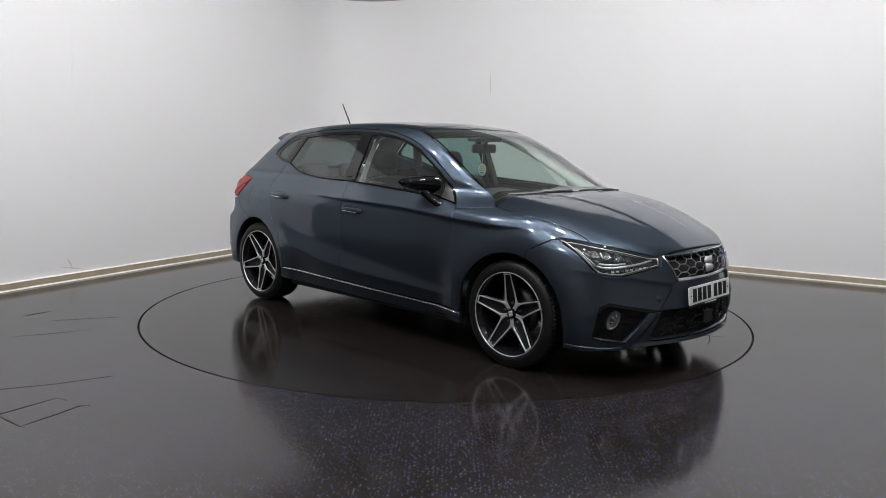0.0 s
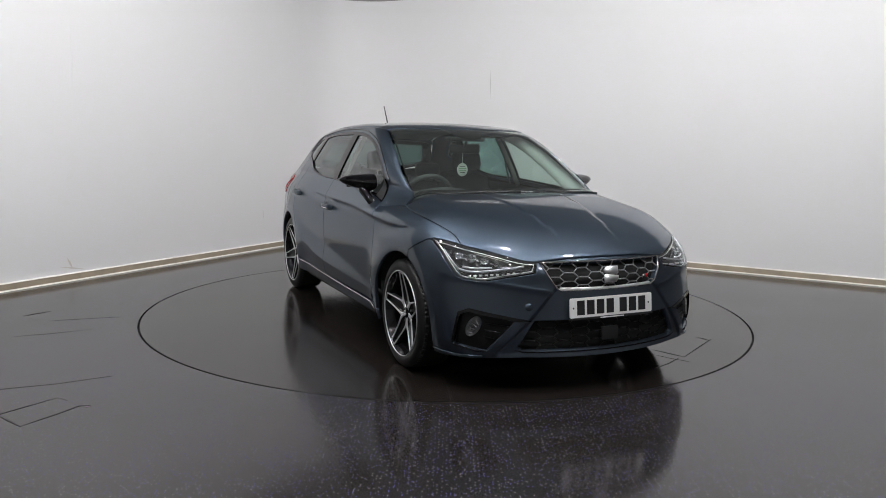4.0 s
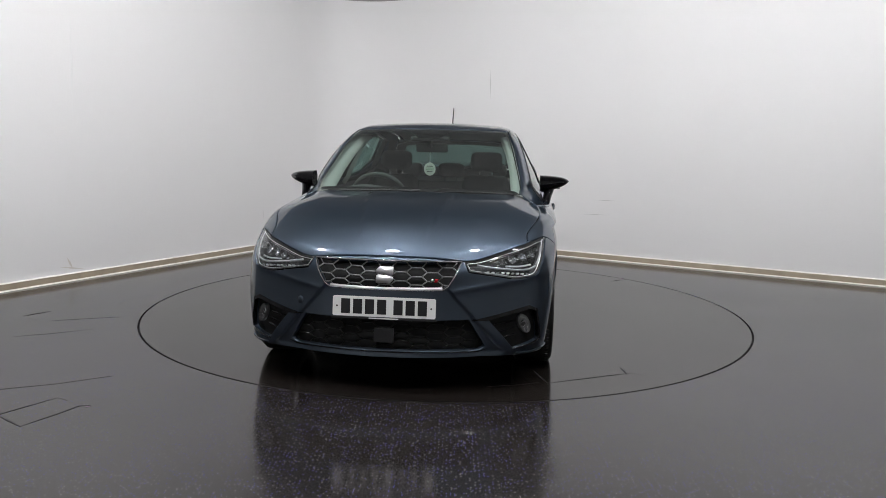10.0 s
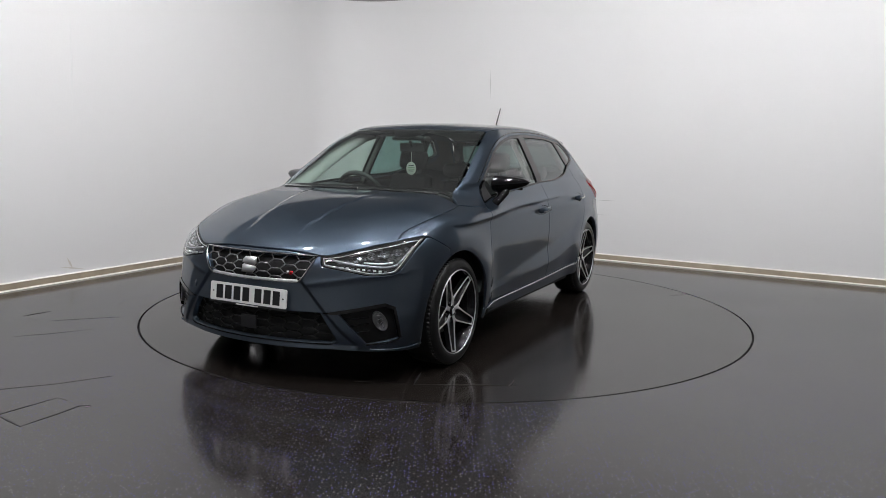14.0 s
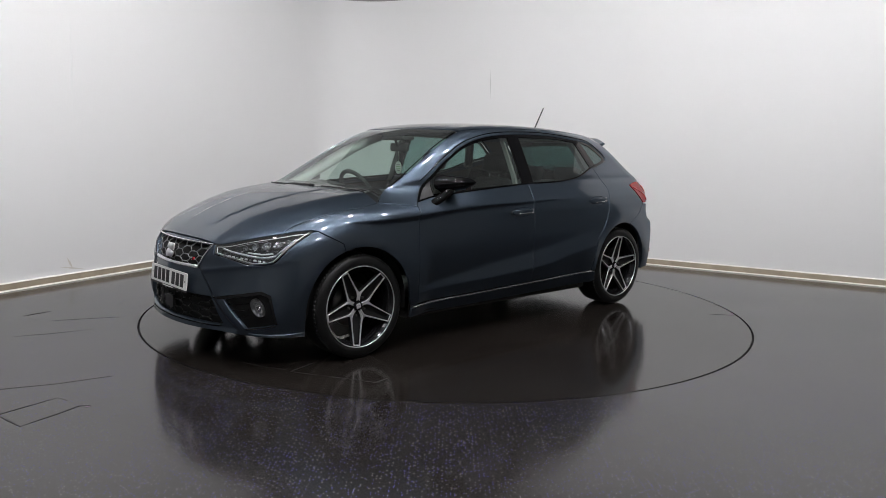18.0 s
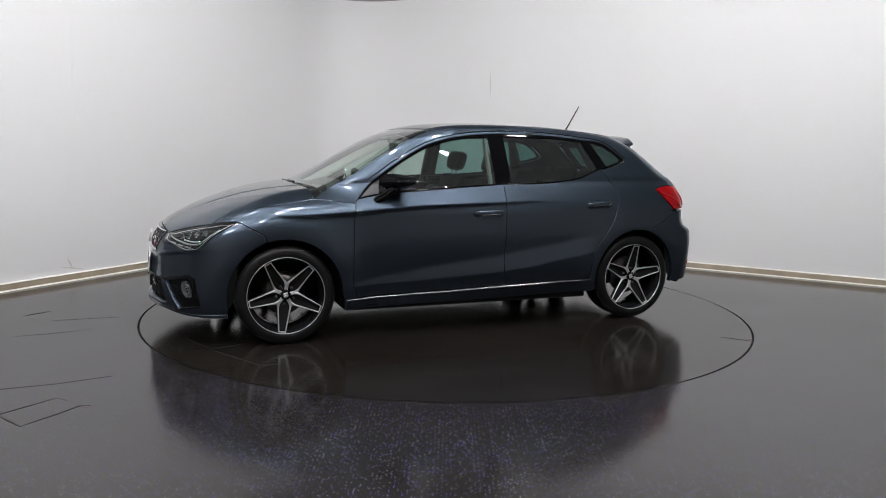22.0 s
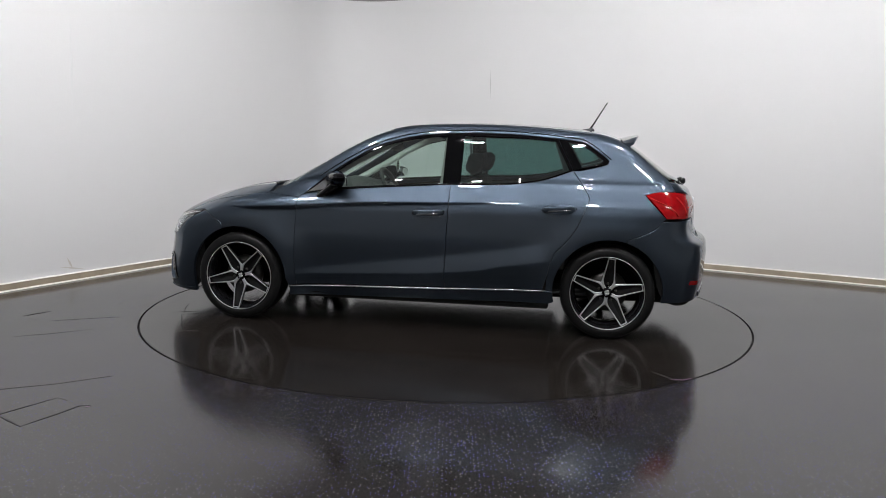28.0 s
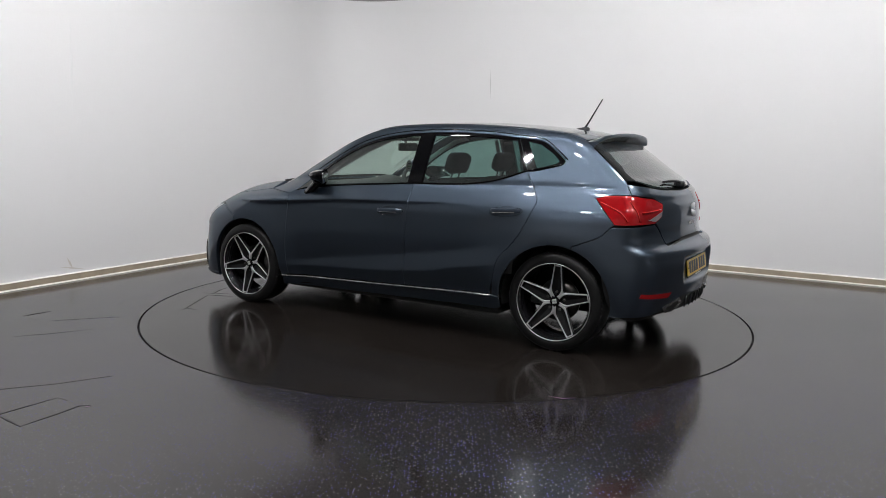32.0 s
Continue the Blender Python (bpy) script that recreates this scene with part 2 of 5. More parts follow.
def gap_to(poly, q):
    """Distance of the points q from the closed line poly."""
    d = np.full(len(q), 9.0)
    for a, b in zip(poly, np.roll(poly, -1, 0)):
        ab = b - a
        t = np.clip(((q - a) @ ab) / max(ab @ ab, 1e-12), 0, 1)
        d = np.minimum(d, np.linalg.norm(q - a - t[:, None] * ab, axis=1))
    return d


def fill(outer, holes, step, lines=()):
    """Triangles over a flat region with holes: an even lattice, tied to the borders."""
    lo, hi = outer.min(0), outer.max(0)
    gx, gy = np.arange(lo[0] + step / 2, hi[0], step), np.arange(lo[1] + step / 2, hi[1], step)
    q = np.array([(x + (step / 2 if j % 2 else 0), y) for j, y in enumerate(gy) for x in gx]) if len(gx) and len(gy) else np.zeros((0, 2))
    if len(q):
        keep = within(outer, q) & (gap_to(outer, q) > step * 0.45)
        for h in holes:
            keep &= ~within(h, q) & (gap_to(h, q) > step * 0.45)
        q = q[keep]
    for l in lines:
        l = l[within(outer, l) & (gap_to(outer, l) > step * 0.35)]
        for h in holes:
            l = l[~within(h, l) & (gap_to(h, l) > step * 0.35)]
        if len(l):
            far = np.min(np.hypot(q[:, None, 0] - l[None, :, 0], q[:, None, 1] - l[None, :, 1]), axis=1) > step * 0.4
            q = np.vstack([q[far], l])
    pts, edges = list(map(tuple, outer)), [(i, (i + 1) % len(outer)) for i in range(len(outer))]
    for h in holes:
        o = len(pts)
        pts += list(map(tuple, h))
        edges += [(o + i, o + (i + 1) % len(h)) for i in range(len(h))]
    pts += list(map(tuple, q))
    v, _, f, *_ = delaunay_2d_cdt([Vector(p) for p in pts], edges, [], 0, 1e-6)
    v = np.array([tuple(p) for p in v])
    f = np.array([t for t in f if len(t) == 3])
    mid = v[f].mean(1)
    keep = within(outer, mid)
    for h in holes:
        keep &= ~within(h, mid)
    f = f[keep]
    a, b, c = v[f[:, 0]], v[f[:, 1]], v[f[:, 2]]
    turn = (b[:, 0] - a[:, 0]) * (c[:, 1] - a[:, 1]) - (b[:, 1] - a[:, 1]) * (c[:, 0] - a[:, 0])
    f[turn < 0] = f[turn < 0][:, ::-1]
    return v, f


CAR_FRONT, CAR_BACK = 1.0, -1.0   # upright axes about which the bumpers wrap


def cast(view, uv):
    """Where a flat drawing lands on the skin: view is side, top, front or back (the last two wrap round an upright axis)."""
    u, v = uv[:, 0], uv[:, 1]
    o, l = np.zeros(len(u)), np.ones(len(u))
    if view == "side":
        return land(np.stack([u, l * 1.25, v], 1), np.stack([o, -l, o], 1), 1.25)[0]
    if view == "top":
        return land(np.stack([u, v, l * 1.8], 1), np.stack([o, o, -l], 1), 1.8)[0]
    if view == "front":
        way = np.stack([np.cos(u), np.sin(u), o], 1)
        return land(np.stack([CAR_FRONT + o, o, v], 1) + way * 1.6, -way, 1.6)[0]
    way = np.stack([-np.cos(u), np.sin(u), o], 1)
    return land(np.stack([CAR_BACK + o, o, v], 1) + way * 1.6, -way, 1.6)[0]


def panel(name, view, outline, mat, parent, holes=(), step=0.03, gap=0.0016, depth=0.016, sink=0.0, mirror=True, label="", smooth_outline=True, closed_back=False, lines=()):
    """A sheet of the car's skin with the given outline, drawn in a view; sink sets it below the skin, depth turns its rim inwards.
    mirror makes it for both flanks."""
    outer = along(outline, step, True) if smooth_outline else np.array(outline, float)
    fold = 0.003 if mat is PAINT and depth else 0.0
    bounds = [inset(outer, gap)] + [inset(along(h, step, True), -gap)[::-1] for h in holes]
    outer = inset(outer, gap + fold)
    cut = [inset(along(h, step, True), -gap - fold)[::-1] for h in holes]
    v, f = fill(outer, cut, step, lines)
    p = cast(view, v)
    n = slope(p)
    p = p - n * sink
    if view in ("side", "back"):
        f = f[:, ::-1]
    fn = np.cross(p[f[:, 1]] - p[f[:, 0]], p[f[:, 2]] - p[f[:, 0]])
    if np.sum(fn * n[f[:, 0]]) < 0:
        f = f[:, ::-1]
    # rim
    ed = {}
    for t in f:
        for a, b in ((t[0], t[1]), (t[1], t[2]), (t[2], t[0])):
            ed[(a, b)] = 1
    rim = [(a, b) for a, b in ed if (b, a) not in ed]
    ids = sorted({i for e in rim for i in e})
    pos = {i: k for k, i in enumerate(ids)}
    base, k = len(p), len(ids)
    faces = [tuple(int(i) for i in t) for t in f]
    allp, alln = p, n
    if depth:
        side_n = np.zeros((k, 3))
        for a, b in rim:
            w = np.cross(n[a], p[b] - p[a])
            w = -w / max(np.linalg.norm(w), 1e-9)
            side_n[pos[a]] += w
            side_n[pos[b]] += w
        side_n /= np.maximum(np.linalg.norm(side_n, axis=1, keepdims=True), 1e-9)
        pr, nr = p[ids], n[ids]
        # rings: a rounded fold out to the drawn edge, then the turned-in flange
        rings = [(pr, side_n)]
        edge = pr
        if fold:
            inner_line, edge_line = np.vstack([outer] + cut), np.vstack(bounds)
            near = np.argmin(np.hypot(v[ids][:, None, 0] - inner_line[None, :, 0], v[ids][:, None, 1] - inner_line[None, :, 1]), axis=1)
            edge = cast(view, edge_line[near]) - nr * sink
            rings = [(pr * 0.4 + edge * 0.6 - nr * 0.0004, nr * 0.92 + side_n * 0.4), (edge - nr * 0.0022, nr * 0.4 + side_n * 0.9)]
        rings.append((edge - nr * depth, side_n))
        allp = np.vstack([p] + [q for q, _ in rings])
        alln = np.vstack([n] + [q / np.linalg.norm(q, axis=1, keepdims=True).clip(1e-9) for _, q in rings])
        for a, b in rim:
            last = (int(a), int(b)) if fold else (base + pos[a], base + pos[b])
            for j in range(0 if fold else 1, len(rings)):
                nxt = (base + j * k + pos[a], base + j * k + pos[b])
                faces.append((last[1], last[0], nxt[0], nxt[1]))
                last = nxt
    made = []
    for s in ((1, -1) if mirror else (1,)):
        me = bpy.data.meshes.new(name)
        q = allp * np.array([1, s, 1])
        me.from_pydata([tuple(c) for c in q], [], faces if s > 0 else [t[::-1] for t in faces])
        me.materials.append(mat)
        me.polygons.foreach_set("use_smooth", [True] * len(me.polygons))
        me.normals_split_custom_set_from_vertices([tuple(c) for c in alln * np.array([1, s, 1])])
        ob = new(name, me)
        ob.parent = parent
        made.append(tagged(ob, label))
    return made
# ---- the car's outer skin: one smooth closed form, car axes (x forward, y left, z up) ----
def curve(xs, ys):
    """A smooth monotone-friendly curve through a few knots (Catmull-Rom tangents), as a function of numpy arrays."""
    xs, ys = np.array(xs, float), np.array(ys, float)
    m = np.gradient(ys, xs)

    def f(x):
        x = np.clip(x, xs[0], xs[-1])
        i = np.clip(np.searchsorted(xs, x) - 1, 0, len(xs) - 2)
        h = xs[i + 1] - xs[i]
        t = (x - xs[i]) / h
        return ((1 + 2 * t) * (1 - t) ** 2 * ys[i] + t * (1 - t) ** 2 * h * m[i]
                + t * t * (3 - 2 * t) * ys[i + 1] + t * t * (t - 1) * h * m[i + 1])
    return f


def smax(a, b, k):
    h = np.maximum(k - np.abs(a - b), 0) / k
    return np.maximum(a, b) + h * h * k * 0.25


def smin(a, b, k):
    return -smax(-a, -b, k)


def ramp(a, b, x):
    t = np.clip((x - a) / (b - a), 0, 1)
    return t * t * (3 - 2 * t)


nose = curve([0.10, 0.17, 0.25, 0.36, 0.46, 0.56, 0.64, 0.72, 0.80], [1.99, 2.075, 2.10, 2.10, 2.082, 2.065, 2.05, 2.01, 1.94])
tail = curve([0.15, 0.20, 0.34, 0.47, 0.60, 0.645, 0.68, 0.72, 0.80, 0.90, 0.96, 1.05], [1.88, 1.93, 1.975, 1.987, 1.988, 1.975, 1.920, 1.900, 1.896, 1.885, 1.855, 1.78])
bonnet = curve([0.0, 0.6, 0.85, 1.0, 1.1, 1.28, 1.41, 1.62, 1.84, 1.97, 2.06, 2.2], [1.06, 1.05, 1.02, 0.978, 0.966, 0.947, 0.926, 0.872, 0.785, 0.708, 0.635, 0.50])
crown = curve([0.55, 1.08, 1.40, 1.60, 1.80, 2.0], [0.0, 0.010, 0.045, 0.09, 0.15, 0.19])
flare = curve([0.55, 1.08, 1.40, 1.60, 1.80, 2.0], [0.0, 0.55, 0.55, 0.55, 0.40, 0.3])
roof_line = curve([-1.6, -1.35, -1.14, -0.93, -0.72, -0.5, -0.3, 0.0, 0.2, 0.5], [1.328, 1.357, 1.380, 1.401, 1.416, 1.424, 1.426, 1.418, 1.404, 1.37])
flank = curve([0.12, 0.20, 0.28, 0.36, 0.43, 0.52, 0.62, 0.72, 0.80, 0.86], [0.805, 0.838, 0.853, 0.863, 0.869, 0.872, 0.870, 0.866, 0.861, 0.856])
upper = curve([0.80, 0.86, 0.92, 0.98, 1.05, 1.15, 1.25, 1.35, 1.45], [0.857, 0.846, 0.818, 0.786, 0.752, 0.702, 0.650, 0.594, 0.53])


shoulder = curve([-1.2, -0.9, -0.19, 0.41, 0.97, 1.34, 1.7], [0.889, 0.884, 0.874, 0.859, 0.819, 0.806, 0.802])
blade = curve([-1.1, -0.80, -0.57, -0.45, -0.2, 0.326, 0.80, 1.0], [0.56, 0.500, 0.462, 0.434, 0.404, 0.371, 0.349, 0.340])
valley = curve([-1.1, -0.62, -0.2, 0.33, 0.71, 1.0], [0.67, 0.583, 0.519, 0.453, 0.397, 0.352])


def band(x):
    """Height of the undercut below the shoulder edge."""
    return 0.003 + 0.028 * ramp(-0.75, 0.25, x) * ramp(1.42, 1.10, x)


def knee(u, soft):
    """A rounded hinge: 0 for negative u, u for positive u."""
    return (np.sqrt(u * u + soft * soft) + u) / 2


def half_width(x, z):
    w = flank(z) + (upper(z) - flank(z)) * ramp(0.80, 0.86, z)
    # shoulder edge with a sharp undercut that fades out down the door
    h = band(x)
    u = shoulder(x) - z
    fall = np.clip(1.15 * np.tanh(1.32 * np.maximum(u, 0) / h), 0, 1)
    w = w + 0.55 * (h - 0.003) * ((1 - fall) * np.exp(np.minimum(u, 0) / 0.07) - 0.35 * fall * np.exp(-np.maximum(u - h, 0) / 0.25))
    # doors roll under, then a wedge-shaped blade stands out above the sill
    on = ramp(-0.99, -0.74, x) * ramp(1.00, 0.70, x)
    zr = 0.615
    zc, zv = blade(x), valley(x)
    w = w + on * (-0.14 * knee(zr - z, 0.04) + 0.33 * knee(zv - z, 0.016) - 0.33 * knee(zc - z, 0.005) + 0.06 * knee(0.275 - z, 0.01))
    # haunches over the wheels
    for xc, amp in ((1.282, 0.022), (-1.282, 0.020)):
        r = np.hypot(x - xc, z - 0.30)
        w = w + amp * np.exp(-((r - 0.40) / 0.13) ** 2) * ramp(0.90, 0.72, z)
    # plan taper
    f = np.maximum(x - 0.75, 0) / 1.3
    w = w - 0.115 * f ** 2.2
    w = w - 0.10 * (np.maximum(x - 0.1, 0) / 0.85) ** 2 * ramp(0.84, 0.98, z)
    b = np.maximum(-x - 0.7, 0) / 1.25
    w = w - (0.115 + 0.045 * ramp(0.85, 1.2, z)) * b ** 2
    return w


def skin(x, y, z):
    """Negative inside the car, about zero on its skin."""
    y = np.abs(y)
    y2 = y * y
    side = y - half_width(x, z)
    front = x - (nose(z) - 0.40 * y2 - 0.10 * y2 * y2)
    back = -x - (tail(np.minimum(z, 1.05)) - 0.24 * y2)
    # sloping pocket for the rear plate
    bed = np.maximum(tail(np.minimum(z, 1.05)) - 0.24 * y2 - 1.940 + 0.13 * (z - 0.511), 0)
    back = back + bed * ramp(0.385, 0.315, y) * ramp(0.420, 0.448, z) * ramp(0.612, 0.575, z)
    # sunken middle of the bumper, between two slanting edges
    yv = 0.318 + 0.88 * np.clip(0.545 - z, 0, 0.32)
    front = front + 0.014 * ramp(0.012, -0.022, y - yv) * ramp(0.570, 0.535, z) * ramp(0.19, 0.225, z)
    # crease below the lamps
    front = front - 0.009 * np.exp(-np.sqrt((z - 0.531 - 0.165 * (y - 0.336)) ** 2 + 0.003 ** 2) / 0.016) * ramp(0.30, 0.38, y)
    # bonnet: flat across the back, falling to the sides, with a fine crease on each half that fades out before the grille
    inner = 0.270 - 0.13 * (x - 1.12)
    fade = ramp(1.95, 1.70, x) * ramp(1.02, 1.12, x)
    ridge = 0.005 * ramp(0.012, -0.012, y - inner) * fade
    hood = (z - (bonnet(x) - crown(x) * y2 - flare(x) * np.maximum(y - 0.50 + 0.12 * (x - 1.4), 0) ** 2 + ridge)) * 0.93
    low = smax(hood, smax(front, back, 0.05), 0.05)
    screen = (x + 1.76 * (z - 1.0) - 1.005 + 0.145 * y2) / 2.02
    top = z - (roof_line(x) - 0.085 * y2)
    hatch = (-x + 1.30 * (z - 1.05) - 1.745 + 0.18 * y2) / 1.64
    cabin = smax(smax(screen, hatch, 0.02), top, 0.10)
    cabin = smax(cabin, 0.97 - z, 0.02)
    body = smin(low, cabin, 0.025)
    return smax(side, body, 0.09)


def slope(p):
    e = 2e-3
    x, y, z = p[:, 0], p[:, 1], p[:, 2]
    g = np.stack([skin(x + e, y, z) - skin(x - e, y, z), skin(x, y + e, z) - skin(x, y - e, z), skin(x, y, z + e) - skin(x, y, z - e)], 1)
    return g / np.maximum(np.linalg.norm(g, axis=1, keepdims=True), 1e-9)


def land(eye, way, far):
    """First meeting of rays with the skin: steps inwards, then halves."""
    n = len(eye)
    lo, hi, found = np.zeros(n), np.full(n, far), np.zeros(n, bool)
    step = far / 120
    for i in range(120):
        s = (i + 1) * step
        p = eye + way * s
        hit = ~found & (skin(p[:, 0], p[:, 1], p[:, 2]) < 0)
        lo[hit], hi[hit] = i * step, s
        found |= hit
    for _ in range(22):
        mid = (lo + hi) / 2
        p = eye + way * mid[:, None]
        inside = skin(p[:, 0], p[:, 1], p[:, 2]) < 0
        hi, lo = np.where(inside, mid, hi), np.where(inside, lo, mid)
    return eye + way * hi[:, None], found

# ---- the room ----
CORNER = Vector((-1.346, 4.44, 0))
LEFT = Vector((-0.476, -0.8795, 0)).normalized()     # along the left wall, away from the corner
RIGHT = Vector((0.866, -0.500, 0)).normalized()
HEIGHT = 6.3
WALL_TOP = 3.05
REACH_L, REACH_R = 12.5, 13.0
WHITE_L, WHITE_R = 5.15, 6.80     # how far the white set reaches

EDGE_GREY = material("wall_edge_grey", (0.30, 0.29, 0.27), rough=0.6, vary=0.1, vary_scale=8)


def wall_path(offset=0.0, round_r=0.80, reach=None):
    """The two walls' foot line with its rounded inner corner, moved into the room by offset."""
    nl, nr = Vector((-LEFT.y, LEFT.x, 0)), Vector((RIGHT.y, -RIGHT.x, 0))
    if nl.dot(RIGHT) < 0:
        nl = -nl
    if nr.dot(LEFT) < 0:
        nr = -nr
    rl, rr = reach or (REACH_L, REACH_R)
    pts = [CORNER + LEFT * rl + nl * offset]
    r = round_r - offset
    centre = CORNER + nl * round_r + nr * round_r * 1.02
    a0, a1 = math.atan2(-nl.y, -nl.x), math.atan2(-nr.y, -nr.x)
    while a1 > a0:
        a1 -= math.tau
    if a0 - a1 > math.pi:
        a1 += math.tau
    for i in range(17):
        a = a0 + (a1 - a0) * i / 16
        pts.append(centre + Vector((math.cos(a), math.sin(a), 0)) * r)
    pts.append(CORNER + RIGHT * rr + nr * offset)
    return pts


def swept(name, profile, mat, parent=None, label="", reach=(WHITE_L, WHITE_R)):
    """A strip along the walls' foot: profile of (offset into the room, height)."""
    bm = bmesh.new()
    lines = [[p + Vector((0, 0, h)) for p in wall_path(o, reach=reach)] for o, h in profile]
    sheet(bm, lines)
    return part(name, bm, mat, parent, label)


def room():
    outer = swept("wall_back", [(0.0, 0.0), (0.0, WALL_TOP), (-0.012, WALL_TOP + 0.012), (-0.12, WALL_TOP + 0.012), (-0.12, 0.0)], WALL)
    tagged(outer, "white painted studio walls with a rounded corner", "wall", kind="structure")
    swept("top_trim", [(0.004, WALL_TOP - 0.004), (0.008, WALL_TOP + 0.006), (-0.004, WALL_TOP + 0.016)], EDGE_GREY, outer, "dark edge strip along the wall top")
    # outer shell added round the set; its grey keeps reflections above the white dark
    upper = swept("wall_upper", [(-0.9, 0.0), (-0.9, HEIGHT)], UPPER_WALL, reach=(REACH_L, REACH_R))
    tagged(upper, "grey outer wall added above and beyond the white set", "wall", kind="structure")
    far_l, far_r = CORNER + LEFT * REACH_L, CORNER + RIGHT * REACH_R
    fourth = CORNER + LEFT * REACH_L + RIGHT * REACH_R
    # walls out of view, added to close the room; their grey brightens reflections
    for name, a, b in (("unseen_wall_near", far_l, fourth), ("unseen_wall_side", fourth, far_r)):
        bm = bmesh.new()
        d = (b - a).normalized()
        n = Vector((-d.y, d.x, 0))
        m = Matrix((( d.x, n.x, 0, a.x), (d.y, n.y, 0, a.y), (0, 0, 1, 0), (0, 0, 0, 1)))
        box(bm, (-1.1, -0.12, 0), ((b - a).length + 1.1, 0.0, HEIGHT), m=m)
        tagged(part(name, bm, UNSEEN_WALL, smooth=False), "plain grey wall added out of view to brighten reflections", "wall", kind="structure")
    skirting = swept("skirting", [(0.002, 0.064), (0.006, 0.068), (0.016, 0.066), (0.019, 0.058), (0.020, 0.012)], SKIRT)
    tagged(skirting, "grubby beige coved skirting with brown stains", "skirting", kind="structure")
    swept("top_bead", [(0.003, 0.0665), (0.008, 0.074), (0.020, 0.072), (0.0225, 0.064)], SKIRT_EDGE, skirting, "off-white rounded top bead")
    swept("bottom_lip", [(0.0205, 0.014), (0.024, 0.012), (0.034, 0.004), (0.036, 0.0025)], SKIRT_EDGE, skirting, "pale bottom lip")
    bm = bmesh.new()
    grid = bmesh.ops.create_circle(bm, cap_ends=False, segments=128, radius=TABLE_R + 0.009)
    ring = grid["verts"]
    big = bmesh.ops.create_circle(bm, cap_ends=False, segments=128, radius=22.0)["verts"]
    for i in range(128):
        j = (i + 1) % 128
        bm.faces.new((ring[i], big[i], big[j], ring[j]))
    low = [bm.verts.new(v.co - Vector((0, 0, 0.05))) for v in ring]
    for i in range(128):
        j = (i + 1) % 128
        bm.faces.new((ring[j], low[j], low[i], ring[i]))
    bmesh.ops.recalc_face_normals(bm, faces=bm.faces)
    floor = part("floor", bm, FLOOR, smooth=False)
    tagged(floor, "dark flecked glossy vinyl studio floor", "floor", kind="structure")
    bm = bmesh.new()
    box(bm, (-17, -17, HEIGHT), (17, 17, HEIGHT + 0.15))
    tagged(part("ceiling", bm, CEILING, smooth=False), "grey painted studio ceiling", "ceiling", kind="structure")


TABLE_R = 2.2372


def floor_line(parent, name, points, width, mat, z=0.0, label=""):
    """A shallow cut or scuff drawn on a floor: a thin strip that stands a hair above it."""
    bm = bmesh.new()
    p = [Vector((*q, 0)) for q in points]
    rows = [[], []]
    for i, q in enumerate(p):
        d = (p[min(i + 1, len(p) - 1)] - p[max(i - 1, 0)]).normalized()
        n = Vector((-d.y, d.x, 0)) * width / 2 * (0.25 if i in (0, len(p) - 1) else 1.0)
        rows[0].append(q + n + Vector((0, 0, z)))
        rows[1].append(q - n + Vector((0, 0, z)))
    sheet(bm, rows)
    return part(name, bm, mat, parent, label, smooth=False)


def turntable():
    t = tagged(new("turntable"), "round dark vinyl vehicle turntable set flush in the floor", "turntable")
    bm = bmesh.new()
    lathe(bm, [(0.0001, 0.0), (1.2, 0.0), (TABLE_R - 0.005, 0.0)], 192)
    part("disc", bm, TABLE, t, smooth=False)
    bm = bmesh.new()
    lathe(bm, [(TABLE_R - 0.005, -0.0005), (TABLE_R - 0.0052, -0.045)], 192)
    part("disc_rim", bm, SEAM, t, smooth=False)
    bm = bmesh.new()
    lathe(bm, [(TABLE_R - 0.03, -0.045), (TABLE_R + 0.03, -0.045)], 128)
    part("seam_bed", bm, SEAM, t, "black gap round the disc", smooth=False)
    return t


def ceiling_light(m):
    """A slim rectangular panel lamp."""
    lamp = tagged(new("ceiling_light"), "bright white rectangular panel light on the ceiling", "ceiling light", group="ceiling panel lights")
    bm = bmesh.new()
    w, d = 0.15, 0.06
    for lo, hi in (((-w - 0.015, -d - 0.015, -0.03), (w + 0.015, -d, 0.0)), ((-w - 0.015, d, -0.03), (w + 0.015, d + 0.015, 0.0)), ((-w - 0.015, -d, -0.03), (-w, d, 0.0)), ((w, -d, -0.03), (w + 0.015, d, 0.0))):
        box(bm, lo, hi, 0.003)
    part("frame", bm, LAMP_FRAME, lamp)
    bm = bmesh.new()
    box(bm, (-w, -d, -0.024), (w, d, -0.012))
    part("diffuser", bm, DIFFUSER, lamp, smooth=False)
    lamp.matrix_basis = m
    return lamp


room()
TURN = turntable()
LIGHT = ceiling_light(pose(-3.3, -5.9, HEIGHT - 0.002))
for i in range(4):
    for j in range(3):
        if i or j:
            copy_thing(LIGHT, pose(-3.3 + 2.2 * i, -5.9 + 2.65 * j, HEIGHT - 0.002))


